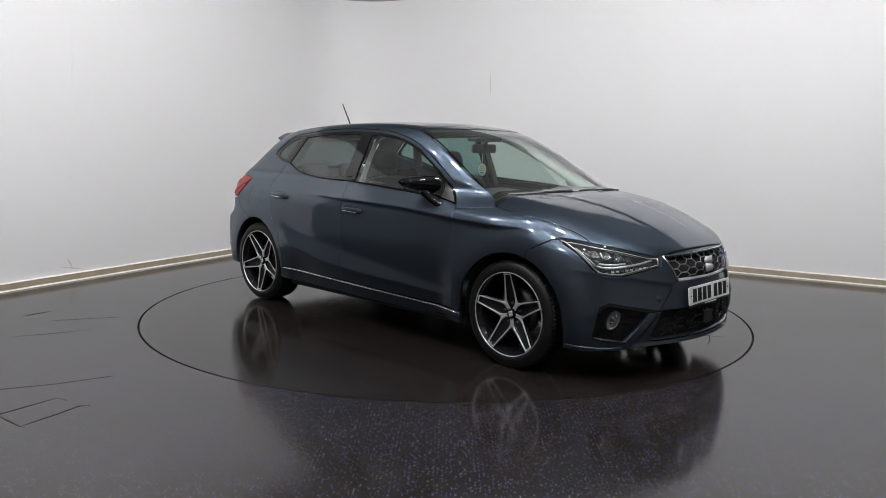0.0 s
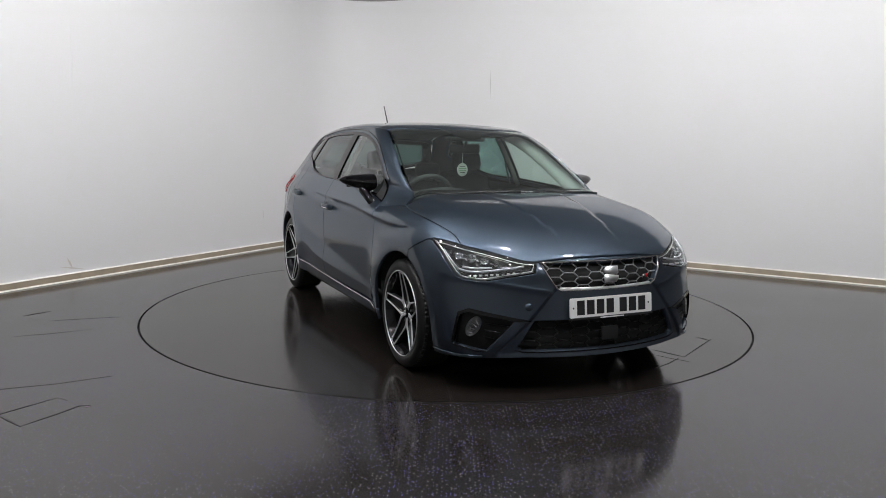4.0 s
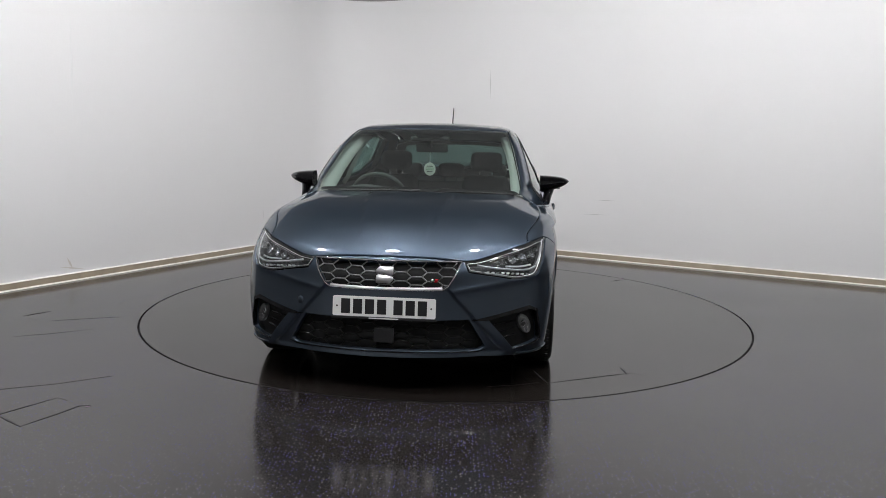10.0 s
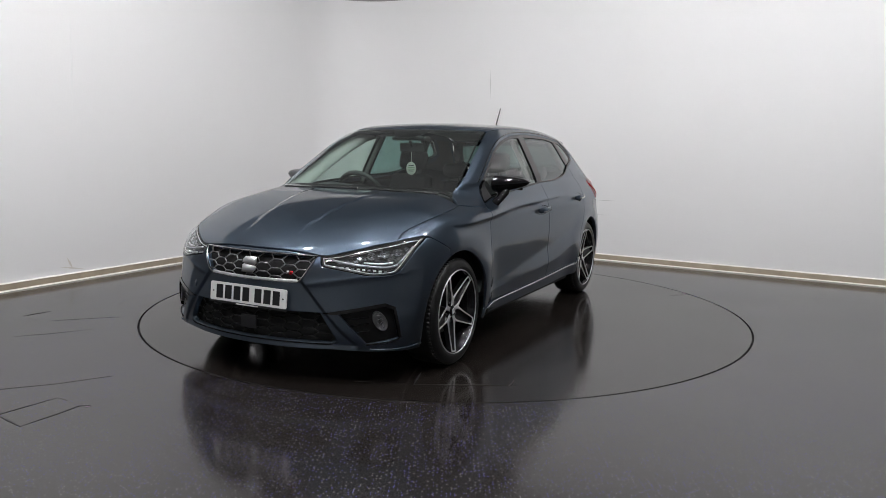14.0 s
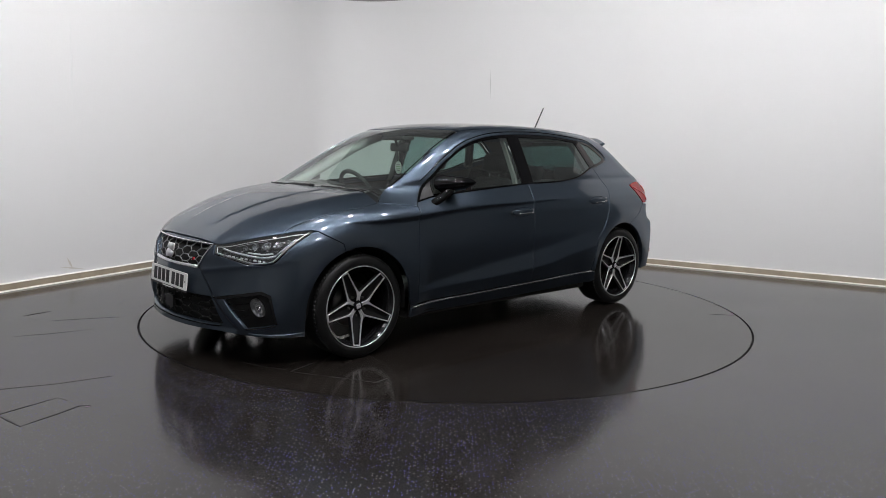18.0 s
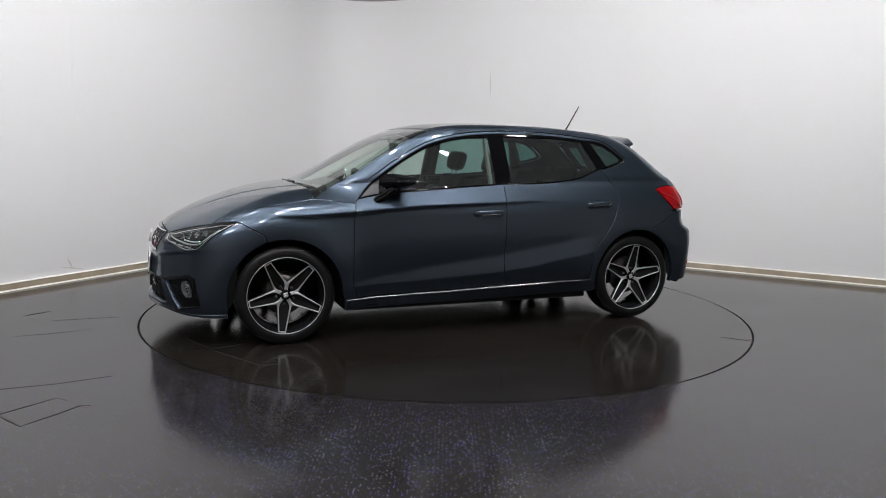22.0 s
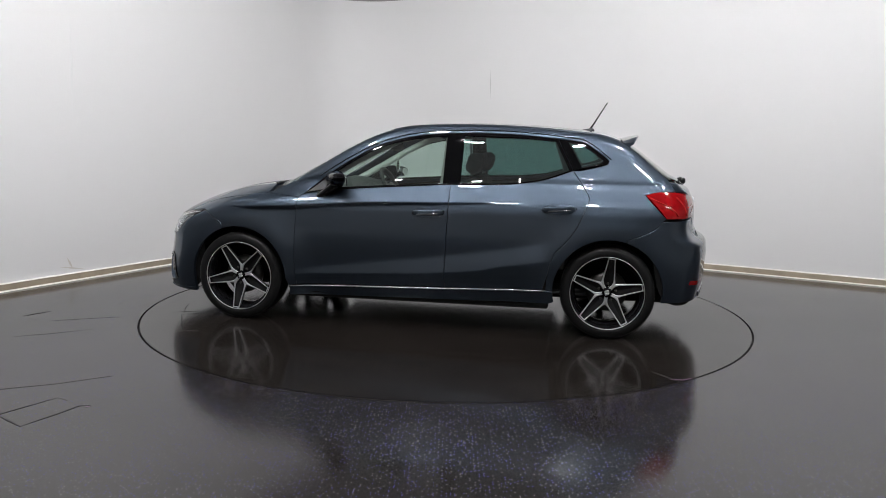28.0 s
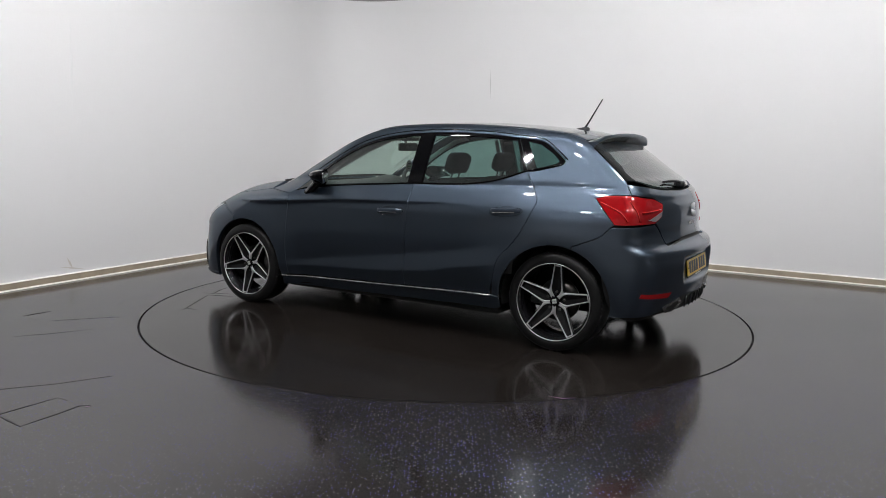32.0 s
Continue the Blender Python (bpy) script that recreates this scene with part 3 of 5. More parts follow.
def scuffs():
    """Cuts and scuffs in the fixed floor and on the turning disc."""
    floor = bpy.data.objects["floor"]
    for name, pts, w, mat in (
            ("hatch_joint", [(-2.10, -2.62), (-2.033, -2.512), (-1.889, -2.276)], 0.010, SEAM), ("hatch_joint", [(-1.889, -2.276), (-1.82, -2.315)], 0.008, SEAM),
            ("hatch_joint", [(-1.680, -2.372), (-1.73, -2.385), (-1.780, -2.50), (-1.86, -2.658)], 0.010, SEAM), ("hatch_joint", [(-1.86, -2.658), (-1.947, -2.594), (-2.02, -2.54)], 0.010, SEAM),
            ("floor_cut", [(-2.998, -0.596), (-2.94, -0.50), (-2.888, -0.421)], 0.016, SEAM), ("floor_cut", [(-2.924, -0.643), (-2.812, -0.703)], 0.006, SCUFF),
            ("floor_spot", [(-2.515, -0.112), (-2.503, -0.100)], 0.022, SEAM), ("floor_spot", [(3.170, 0.612), (3.200, 0.606)], 0.022, SEAM), ("floor_spot", [(-1.694, -2.40), (-1.676, -2.388)], 0.018, SCUFF_PALE),
            ("scuff_trail", [(-2.40, -2.20), (-2.24, -2.159), (-2.0, -2.05), (-1.777, -1.912)], 0.030, SCUFF), ("scuff_trail", [(-2.75, -0.72), (-2.62, -0.66), (-2.40, -0.58), (-2.30, -0.55)], 0.014, SCUFF),
            ("scuff_trail", [(-2.75, -1.15), (-2.55, -1.05), (-2.35, -0.92)], 0.012, SCUFF)):
        floor_line(floor, name, pts, w, mat, 0.0012)
    for name, pts, w, mat in (
            ("disc_cut", [(1.612, 0.677), (1.72, 0.712), (1.826, 0.749)], 0.012, SEAM), ("disc_cut", [(1.826, 0.749), (1.69, 0.99), (1.555, 1.229)], 0.010, SEAM), ("disc_cut", [(1.555, 1.229), (1.60, 1.300)], 0.007, SCUFF),
            ("disc_scuff", [(1.704, 0.605), (1.82, 0.655), (1.927, 0.710)], 0.012, SCUFF), ("disc_cut", [(1.944, 0.429), (1.90, 0.56), (1.828, 0.705)], 0.008, SEAM),
            ("disc_cut", [(-1.443, 1.431), (-1.50, 1.49), (-1.578, 1.585)], 0.012, SEAM), ("disc_scuff", [(-1.527, 1.550), (-1.60, 1.545), (-1.651, 1.500)], 0.010, SCUFF_PALE),
            ("disc_cut", [(1.467, 1.175), (1.53, 1.19), (1.597, 1.196)], 0.010, SEAM)):
        floor_line(TURN, name, pts, w, mat, 0.0012)
    wall = bpy.data.objects["wall_back"]
    nl, nr = Vector((0.8795, -0.476, 0)), Vector((-0.5, -0.866, 0))
    for along_dir, n, s0, z0, s1, z1, w, mat in ((LEFT, nl, 4.05, 2.337, 4.08, 1.40, 0.010, WALL_JOINT), (RIGHT, nr, 2.11, 2.15, 2.12, 1.811, 0.006, WALL_MARK), (LEFT, nl, 1.68, 0.479, 1.68, 0.36, 0.006, WALL_MARK),
                                                 (RIGHT, nr, 3.45, 0.672, 3.72, 0.674, 0.005, WALL_MARK), (RIGHT, nr, 3.31, 0.504, 3.65, 0.513, 0.004, WALL_MARK), (LEFT, nl, 4.20, 0.22, 4.14, 0.10, 0.020, WALL_STAIN), (LEFT, nl, 4.28, 0.14, 4.02, 0.09, 0.012, WALL_STAIN)):
        a, b = CORNER + along_dir * s0 + n * 0.0016, CORNER + along_dir * s1 + n * 0.0016
        a.z, b.z = z0, z1
        d = (b - a).normalized()
        u = n.cross(d).normalized() * w / 2
        bm = bmesh.new()
        sheet(bm, [[a, (a + b) / 2 + u, b], [a, (a + b) / 2 - u, b]])
        bmesh.ops.remove_doubles(bm, verts=bm.verts, dist=1e-5)
        part("wall_mark", bm, mat, wall, smooth=False)


SCUFF = material("floor_scuff", (0.014, 0.0125, 0.0115), rough=0.22, vary=0.3, vary_scale=30)
SCUFF_PALE = material("pale_scuff", (0.25, 0.125, 0.23), rough=0.4, vary=0.2, vary_scale=30)
WALL_JOINT = material("wall_joint_filler", (0.86, 0.86, 0.855), rough=0.6, vary=0.02, vary_scale=20)
WALL_MARK = material("wall_scratch", (0.52, 0.51, 0.50), rough=0.6, vary=0.1, vary_scale=20)
WALL_STAIN = material("wall_stain", (0.66, 0.62, 0.57), rough=0.6, vary=0.06, vary_scale=14)
scuffs()

# ---- the car ----
CAR_OFFSET = (0.081, -0.082)
CAR = tagged(new("hatchback_car"), "blue-grey metallic five-door hatchback with black and silver alloy wheels", "car")
ARCH_R = 0.354


def arch(xc, a0, a1, n=14, r=ARCH_R, zc=0.31):
    return [(xc + r * math.cos(math.radians(a0 + (a1 - a0) * i / n)), zc + r * math.sin(math.radians(a0 + (a1 - a0) * i / n))) for i in range(n + 1)]


def side_of(view, pts):
    """A seam drawn in another view, as it shows from the side."""
    p = cast(view, np.array(pts, float))
    return [(a, c) for a, _, c in p]


def sharp(*pts):
    """The same points, each doubled, so that corners stay sharp."""
    return [q for p in pts for q in (p, p)]


# seams shared by neighbouring panels
BONNET_SIDE = [(1.09, 0.750), (1.20, 0.761), (1.33, 0.764), (1.45, 0.750), (1.55, 0.720), (1.64, 0.697), (1.715, 0.699)]
BONNET_NOSE = [(1.65, 0.743), (1.738, 0.683), (1.843, 0.577), (1.925, 0.465), (1.956, 0.387), (1.975, 0.20), (1.983, 0.0)]
PILLAR_TOP = [(1.02, 0.680), (0.80, 0.645), (0.60, 0.610), (0.40, 0.574), (0.24, 0.545)]
ROOF_SIDE = [(0.24, 0.545), (0.0, 0.550), (-0.3, 0.550), (-0.6, 0.542), (-0.9, 0.528), (-1.2, 0.510), (-1.34, 0.502)]
SEAM_A = [(0.842, 0.880), (0.854, 0.709), (0.858, 0.55), (0.859, 0.404), (0.850, 0.272)]
SEAM_B = [(-0.222, 0.995), (-0.217, 0.837), (-0.210, 0.646), (-0.201, 0.411), (-0.203, 0.303)]
SEAM_C = [(-1.031, 1.103), (-1.113, 0.983), (-1.140, 0.930), (-1.129, 0.880), (-1.067, 0.734), (-1.000, 0.640), (-0.925, 0.555), (-0.890, 0.422), (-0.862, 0.322)]
BELT_F = [(0.816, 0.905), (0.659, 0.932), (0.30, 0.962), (-0.222, 0.995)]
BELT_R = [(-0.222, 0.995), (-0.45, 0.998), (-0.647, 1.009), (-0.84, 1.039), (-1.031, 1.103)]
LIGHT_TOP = [(0.816, 0.905), (0.70, 1.012), (0.507, 1.142), (0.315, 1.246), (0.122, 1.304), (-0.071, 1.331), (-0.28, 1.342), (-0.50, 1.342), (-0.70, 1.333), (-0.92, 1.312)]
QUARTER = [(-0.955, 1.309), (-1.094, 1.290), (-1.18, 1.237), (-1.263, 1.172), (-1.250, 1.148), (-1.075, 1.103)]
GRILLE = [(-0.372, 0.676), (0.372, 0.676), (0.300, 0.560), (0.275, 0.538), (-0.275, 0.538), (-0.300, 0.560)]
INTAKE = [(-0.395, 0.388), (0.395, 0.388), (0.472, 0.250), (0.446, 0.234), (-0.446, 0.234), (-0.472, 0.250)]
FOG = [(0.490, 0.384), (0.700, 0.430), (0.737, 0.414), (0.768, 0.256), (0.614, 0.231)]


def rev(s):
    return s[::-1]


def wrap_of(view, end, pts):
    """A seam drawn from the side or from above, as it shows in the wrapped view of the front or back end."""
    p = cast(view, np.array(pts, float))
    return [(math.atan2(y, x - CAR_FRONT if end == "front" else CAR_BACK - x), z) for x, y, z in p]


def dup(p):
    return [p, p]


def full(s):
    """A half outline (x, y) and its mirror image."""
    return s + [(a, -b) for a, b in s[::-1] if b > 0]


def both(h, low, high):
    """A half outline (angle, z) wrapped to both flanks, between a lowest and a highest middle point."""
    return [low] + h + [high] + [(-a, b) for a, b in h[::-1]]


wing_top = side_of("top", BONNET_SIDE)
NOSE = wrap_of("top", "front", BONNET_NOSE[:-1])
LAMP_TIP = wrap_of("side", "front", [(1.566, 0.770)])[0]
WING_SEAM = wrap_of("side", "front", [(1.408, 0.690), (1.541, 0.764)])
ARCH_F = wrap_of("side", "front", arch(1.282, 0, 71, 8))
ARCH_B = wrap_of("side", "back", arch(-1.282, 180, 108, 8))
QUARTER_SEAM = wrap_of("side", "back", [(-1.400, 0.668), (-1.46, 0.690), (-1.563, 0.737), (-1.617, 0.792)])
TAIL_A, TAIL_B = wrap_of("side", "back", [(-1.503, 0.955), (-1.637, 0.808)])
HEADLIGHT = dup((0.402, 0.630)) + dup(NOSE[4]) + NOSE[3:0:-1] + [NOSE[0]] + dup(LAMP_TIP) + [(0.868, 0.715), (0.795, 0.642), (0.755, 0.602), (0.69, 0.590), (0.63, 0.588), (0.53, 0.606)]
TAIL_LIGHT = dup(TAIL_A) + [(0.90, 0.974), (0.778, 0.974), (0.60, 0.952)] + dup((0.517, 0.922)) + dup((0.551, 0.847)) + dup((0.615, 0.814)) + dup(TAIL_B)
GLASS_F = dup((0.662, 0.948)) + [(0.30, 0.975)] + dup((-0.165, 1.000)) + dup((-0.165, 1.318)) + [(-0.071, 1.314), (0.122, 1.287), (0.315, 1.229), (0.507, 1.126)] + dup((0.640, 1.035))
GLASS_R = dup((-0.285, 1.000)) + [(-0.45, 1.006), (-0.647, 1.017), (-0.84, 1.047)] + dup((-1.006, 1.106)) + dup((-0.912, 1.296)) + [(-0.70, 1.316)] + dup((-0.285, 1.325))


def folds():
    """Lines along the flank's sharp edges, for the panels' meshes to follow."""
    xs = np.arange(-1.0, 1.6, 0.011)
    out = []
    for f, gaps in ((shoulder, (0.0, -0.007, 0.008)), (lambda x: shoulder(x) - band(x), (0.0, 0.008)), (blade, (0.0, 0.007, -0.007))):
        out += [np.stack([xs, f(xs) + g], 1) for g in gaps]
    return out


FOLDS = folds()


def bumper_folds():
    """Lines along the front bumper's slanting edges and creases."""
    out = []
    for d in (-0.022, -0.005, 0.012):
        z = np.arange(0.20, 0.545, 0.008)
        out.append((0.318 + 0.88 * np.clip(0.545 - z, 0, 0.32) + d, z))
    for d in (-0.009, 0.0, 0.009):
        y = np.arange(0.34, 0.76, 0.010)
        out.append((y, 0.531 + 0.165 * (y - 0.336) + d))
    lines = []
    for y, z in out:
        a = np.arctan2(y, nose(z) - 0.40 * y ** 2 - 0.10 * y ** 4 - CAR_FRONT)
        lines += [np.stack([a, z], 1), np.stack([-a, z], 1)]
    return lines


def body_panels():
    # wing: bonnet seam, door seam, sill, arch, bumper seam
    panel("front_wing", "side",
          dup(wing_top[0]) + wing_top[1:-1] + dup(wing_top[-1]) + side_of("top", BONNET_NOSE[:1]) + dup((1.572, 0.773)) + dup((1.541, 0.764)) + dup((1.408, 0.690)) + dup(arch(1.282, 71, 180)[0]) + arch(1.282, 71, 180)[1:-1] + dup((0.928, 0.31)) + dup((0.905, 0.262)) + dup((0.850, 0.272))
          + rev(SEAM_A)[1:-1] + dup(SEAM_A[0]), PAINT, CAR, step=0.015, gap=0.0007, lines=FOLDS)
    panel("front_door", "side", dup(SEAM_A[0]) + SEAM_A[1:-1] + dup(SEAM_A[-1]) + dup(SEAM_B[-1]) + rev(SEAM_B)[1:-1] + dup(SEAM_B[0]) + rev(BELT_F)[1:-1] + dup(BELT_F[0]), PAINT, CAR, step=0.015, lines=FOLDS)
    panel("rear_door", "side", dup(SEAM_B[0]) + SEAM_B[1:-1] + dup(SEAM_B[-1]) + dup(SEAM_C[-1]) + rev(SEAM_C)[1:-1] + dup(SEAM_C[0]) + rev(BELT_R)[1:-1], PAINT, CAR, step=0.015, lines=FOLDS)
    panel("sill_skirt", "side", sharp((0.903, 0.258), (-0.872, 0.316), (-0.926, 0.308), (-0.938, 0.238), (-0.90, 0.226), (0.905, 0.190)), PAINT, CAR, step=0.025)
    pt, rs = side_of("top", PILLAR_TOP), side_of("top", ROOF_SIDE)
    panel("body_side", "side",
          dup(wing_top[0]) + dup(pt[0]) + pt[1:] + rs[1:-1] + dup(rs[-1]) + dup((-1.389, 1.270)) + [(-1.52, 1.166)] + dup((-1.647, 1.058)) + dup((-1.700, 0.980)) + [(-1.585, 0.976)] + dup((-1.500, 0.956)) + dup((-1.637, 0.808))
          + [(-1.617, 0.792), (-1.563, 0.737), (-1.46, 0.690)] + dup((-1.400, 0.668)) + dup(arch(-1.282, 108, 0)[0]) + arch(-1.282, 108, 0)[1:-1] + dup((-0.928, 0.31)) + dup((-0.880, 0.318))
          + rev(SEAM_C)[1:-1] + dup(SEAM_C[0]) + rev(QUARTER)[:-1] + dup(QUARTER[0]) + rev(LIGHT_TOP)[:-1] + dup(LIGHT_TOP[0]) + dup(SEAM_A[0]), PAINT, CAR, step=0.018)
    panel("bonnet", "top", full([(1.105, 0.0), (1.10, 0.3), (1.085, 0.55)] + dup(BONNET_SIDE[0]) + BONNET_SIDE[1:-1] + dup(BONNET_SIDE[-1]) + BONNET_NOSE[1:]), PAINT, CAR, gap=0.0013, step=0.019, mirror=False)
    panel("roof", "top", full([(0.300, 0.0), (0.285, 0.25)] + dup(ROOF_SIDE[0]) + ROOF_SIDE[1:-1] + dup(ROOF_SIDE[-1]) + [(-1.352, 0.25), (-1.355, 0.0)]), PAINT, CAR, step=0.035, mirror=False)
    screen = full([(1.085, 0.0), (1.075, 0.3)] + dup((1.025, 0.670)) + [(0.80, 0.635), (0.60, 0.600), (0.40, 0.564)] + dup((0.255, 0.535)) + [(0.292, 0.25), (0.302, 0.0)])
    inner = full([(1.015, 0.0), (1.005, 0.3)] + dup((0.978, 0.656)) + [(0.78, 0.624), (0.60, 0.591), (0.42, 0.556)] + dup((0.300, 0.532)) + [(0.335, 0.26), (0.340, 0.0)])
    panel("windscreen", "top", screen, GREEN_GLASS, CAR, step=0.05, sink=0.002, depth=0, mirror=False, label="green-tinted windscreen")
    panel("sensor_patch", "top", full([(0.455, 0.0)] + dup((0.450, 0.075)) + dup((0.330, 0.150)) + [(0.325, 0.0)]), GLOSS_BLACK, CAR, step=0.05, sink=0.007, depth=0, gap=0.0, mirror=False)
    panel("windscreen_border", "top", screen, GLOSS_BLACK, CAR, step=0.05, sink=0.006, depth=0, gap=0.0, holes=[inner], mirror=False)
    # side windows
    panel("front_window", "side", GLASS_F, GREEN_GLASS, CAR, step=0.05, sink=0.008, depth=0, gap=-0.006)
    panel("rear_window", "side", GLASS_R, DARK_GLASS, CAR, step=0.05, sink=0.008, depth=0, gap=-0.006, label="dark privacy glass")
    panel("quarter_window", "side", dup(QUARTER[0]) + dup((-1.088, 1.284)) + [(-1.18, 1.228)] + dup((-1.250, 1.172)) + dup((-1.240, 1.154)) + dup((-1.080, 1.110)), DARK_GLASS, CAR, step=0.05, sink=0.006, depth=0)
    surround = rev(LIGHT_TOP)[:-1] + dup(LIGHT_TOP[0]) + BELT_F[1:-1] + BELT_R[:-1] + dup(BELT_R[-1])
    panel("window_frame", "side", dup(LIGHT_TOP[-1]) + surround[1:], GLOSS_BLACK, CAR, step=0.04, sink=0.003, gap=0.0, depth=0.008, holes=[GLASS_F, GLASS_R])
    panel("quarter_frame", "side", dup((-0.925, 1.311)) + QUARTER[1:-1] + dup(QUARTER[-1]) + dup((-1.034, 1.103)), GLOSS_BLACK, CAR, step=0.03, sink=0.003, gap=0.001, depth=0.006,
          holes=[dup((-0.990, 1.292)) + dup((-1.080, 1.272)) + [(-1.165, 1.222)] + dup((-1.222, 1.174)) + dup((-1.212, 1.158)) + dup((-1.090, 1.124))])
    panel("pillar_cover", "side", sharp((-0.170, 1.003), (-0.170, 1.316), (-0.278, 1.323), (-0.278, 1.003)), GLOSS_BLACK, CAR, step=0.04, sink=0.0, gap=0.0)
    panel("mirror_corner", "side", sharp((0.795, 0.913), (0.668, 0.936), (0.648, 1.030), (0.70, 0.995)), PLASTIC, CAR, step=0.04, sink=0.0, gap=0.001)
    # bumpers
    half = ([(0.30, 0.198), (0.45, 0.199), (0.56, 0.192), (0.75, 0.182)] + dup((ARCH_F[0][0] - 0.01, 0.173)) + ARCH_F[:-1] + dup(ARCH_F[-1]) + dup(WING_SEAM[0]) + dup(WING_SEAM[1]) + dup((LAMP_TIP[0] + 0.002, LAMP_TIP[1] - 0.006))
            + [(0.870, 0.711), (0.797, 0.638), (0.757, 0.598), (0.69, 0.586), (0.63, 0.584), (0.53, 0.602)] + dup((0.397, 0.626)) + dup((NOSE[4][0] + 0.002, NOSE[4][1] - 0.003)) + [(NOSE[5][0], NOSE[5][1] - 0.003)])
    right_fog = [(-a, b) for a, b in FOG]
    panel("front_bumper", "front", both(half, (0.0, 0.198), (0.0, NOSE[5][1] - 0.001)), PAINT, CAR, step=0.015, mirror=False, depth=0.03, lines=bumper_folds(), holes=[sharp(*GRILLE), sharp(*INTAKE), sharp(*FOG), sharp(*right_fog)])
    half = [(0.25, 0.352), (0.40, 0.345), (0.52, 0.305), (0.69, 0.272)] + dup((ARCH_B[0][0] + 0.005, 0.255)) + ARCH_B[:-1] + dup(ARCH_B[-1]) + dup(QUARTER_SEAM[0]) + QUARTER_SEAM[1:-1] + dup(QUARTER_SEAM[-1]) + dup((0.617, 0.808)) + [(0.55, 0.75)] + dup((0.50, 0.675)) + [(0.25, 0.693)]
    panel("rear_bumper", "back", both(half, (0.0, 0.355), (0.0, 0.697)), PAINT, CAR, step=0.018, gap=0.0022, mirror=False, depth=0.03)
    half = [(0.25, 0.699)] + dup((0.50, 0.681)) + [(0.55, 0.755)] + dup((0.613, 0.818)) + dup((0.549, 0.849)) + dup((0.513, 0.925)) + [(0.60, 0.957)] + dup((0.778, 0.981)) + dup((0.782, 1.046)) + [(0.473, 1.010), (0.2, 1.000)]
    panel("tailgate", "back", both(half, (0.0, 0.703), (0.0, 0.996)), PAINT, CAR, step=0.02, gap=0.0022, mirror=False)
    panel("tailgate_window", "top", full([(-1.40, 0.0), (-1.392, 0.3)] + dup((-1.378, 0.525)) + [(-1.52, 0.585)] + dup((-1.643, 0.632)) + [(-1.766, 0.397), (-1.80, 0.2), (-1.803, 0.0)]), REAR_GLASS, CAR, step=0.05, depth=0, sink=0.002, mirror=False, label="dark tinted rear screen")
    panel("tailgate_border", "top", full([(-1.385, 0.0), (-1.380, 0.3)] + dup((-1.372, 0.528)) + [(-1.52, 0.588)] + dup((-1.645, 0.635)) + [(-1.769, 0.397), (-1.803, 0.2), (-1.806, 0.0)]), GLOSS_BLACK, CAR, step=0.05, depth=0, sink=0.007, gap=0.0, mirror=False,
          holes=[full([(-1.46, 0.0), (-1.455, 0.3)] + dup((-1.445, 0.46)) + [(-1.54, 0.50)] + dup((-1.625, 0.530)) + [(-1.735, 0.36), (-1.762, 0.2), (-1.765, 0.0)])])


body_panels()


def on_skin(view, pts, lift=0.0):
    """Points of a drawing set on the skin, lifted off it."""
    p = cast(view, np.array(pts, float))
    return p + slope(p) * lift


def trim(name, view, pts, radius, mat, parent, lift=0.0, closed=False, mirror=True, label="", sides=6, step=0.03):
    """A bead that follows the skin along a drawn line."""
    line = on_skin(view, along(pts, step, closed), lift)
    for s in ((1, -1) if mirror else (1,)):
        bm = bmesh.new()
        tube(bm, [tuple(q * np.array([1, s, 1])) for q in line], radius, sides, closed)
        part(name, bm, mat, parent, label)


def frame_at(view, u, v, lift=0.0, side=1):
    """A local frame on the skin: x along the drawing's first axis, z outwards."""
    p, q, r = on_skin(view, [(u, v), (u + 0.01, v), (u, v + 0.01)], lift)
    x = Vector(q - p).normalized()
    z = Vector(slope(np.array([p]))[0])
    y = z.cross(x).normalized()
    x = y.cross(z)
    m = Matrix(((x.x, y.x, z.x, p[0]), (x.y, y.y, z.y, p[1]), (x.z, y.z, z.z, p[2]), (0, 0, 0, 1)))
    return m


def flat_frame(loc, out, up=(0, 0, 1)):
    """A frame at loc whose z points out and whose y is as near to up as can be."""
    z = Vector(out).normalized()
    x = Vector(up).cross(z).normalized()
    y = z.cross(x)
    return Matrix(((x.x, y.x, z.x, loc[0]), (x.y, y.y, z.y, loc[1]), (x.z, y.z, z.z, loc[2]), (0, 0, 0, 1)))


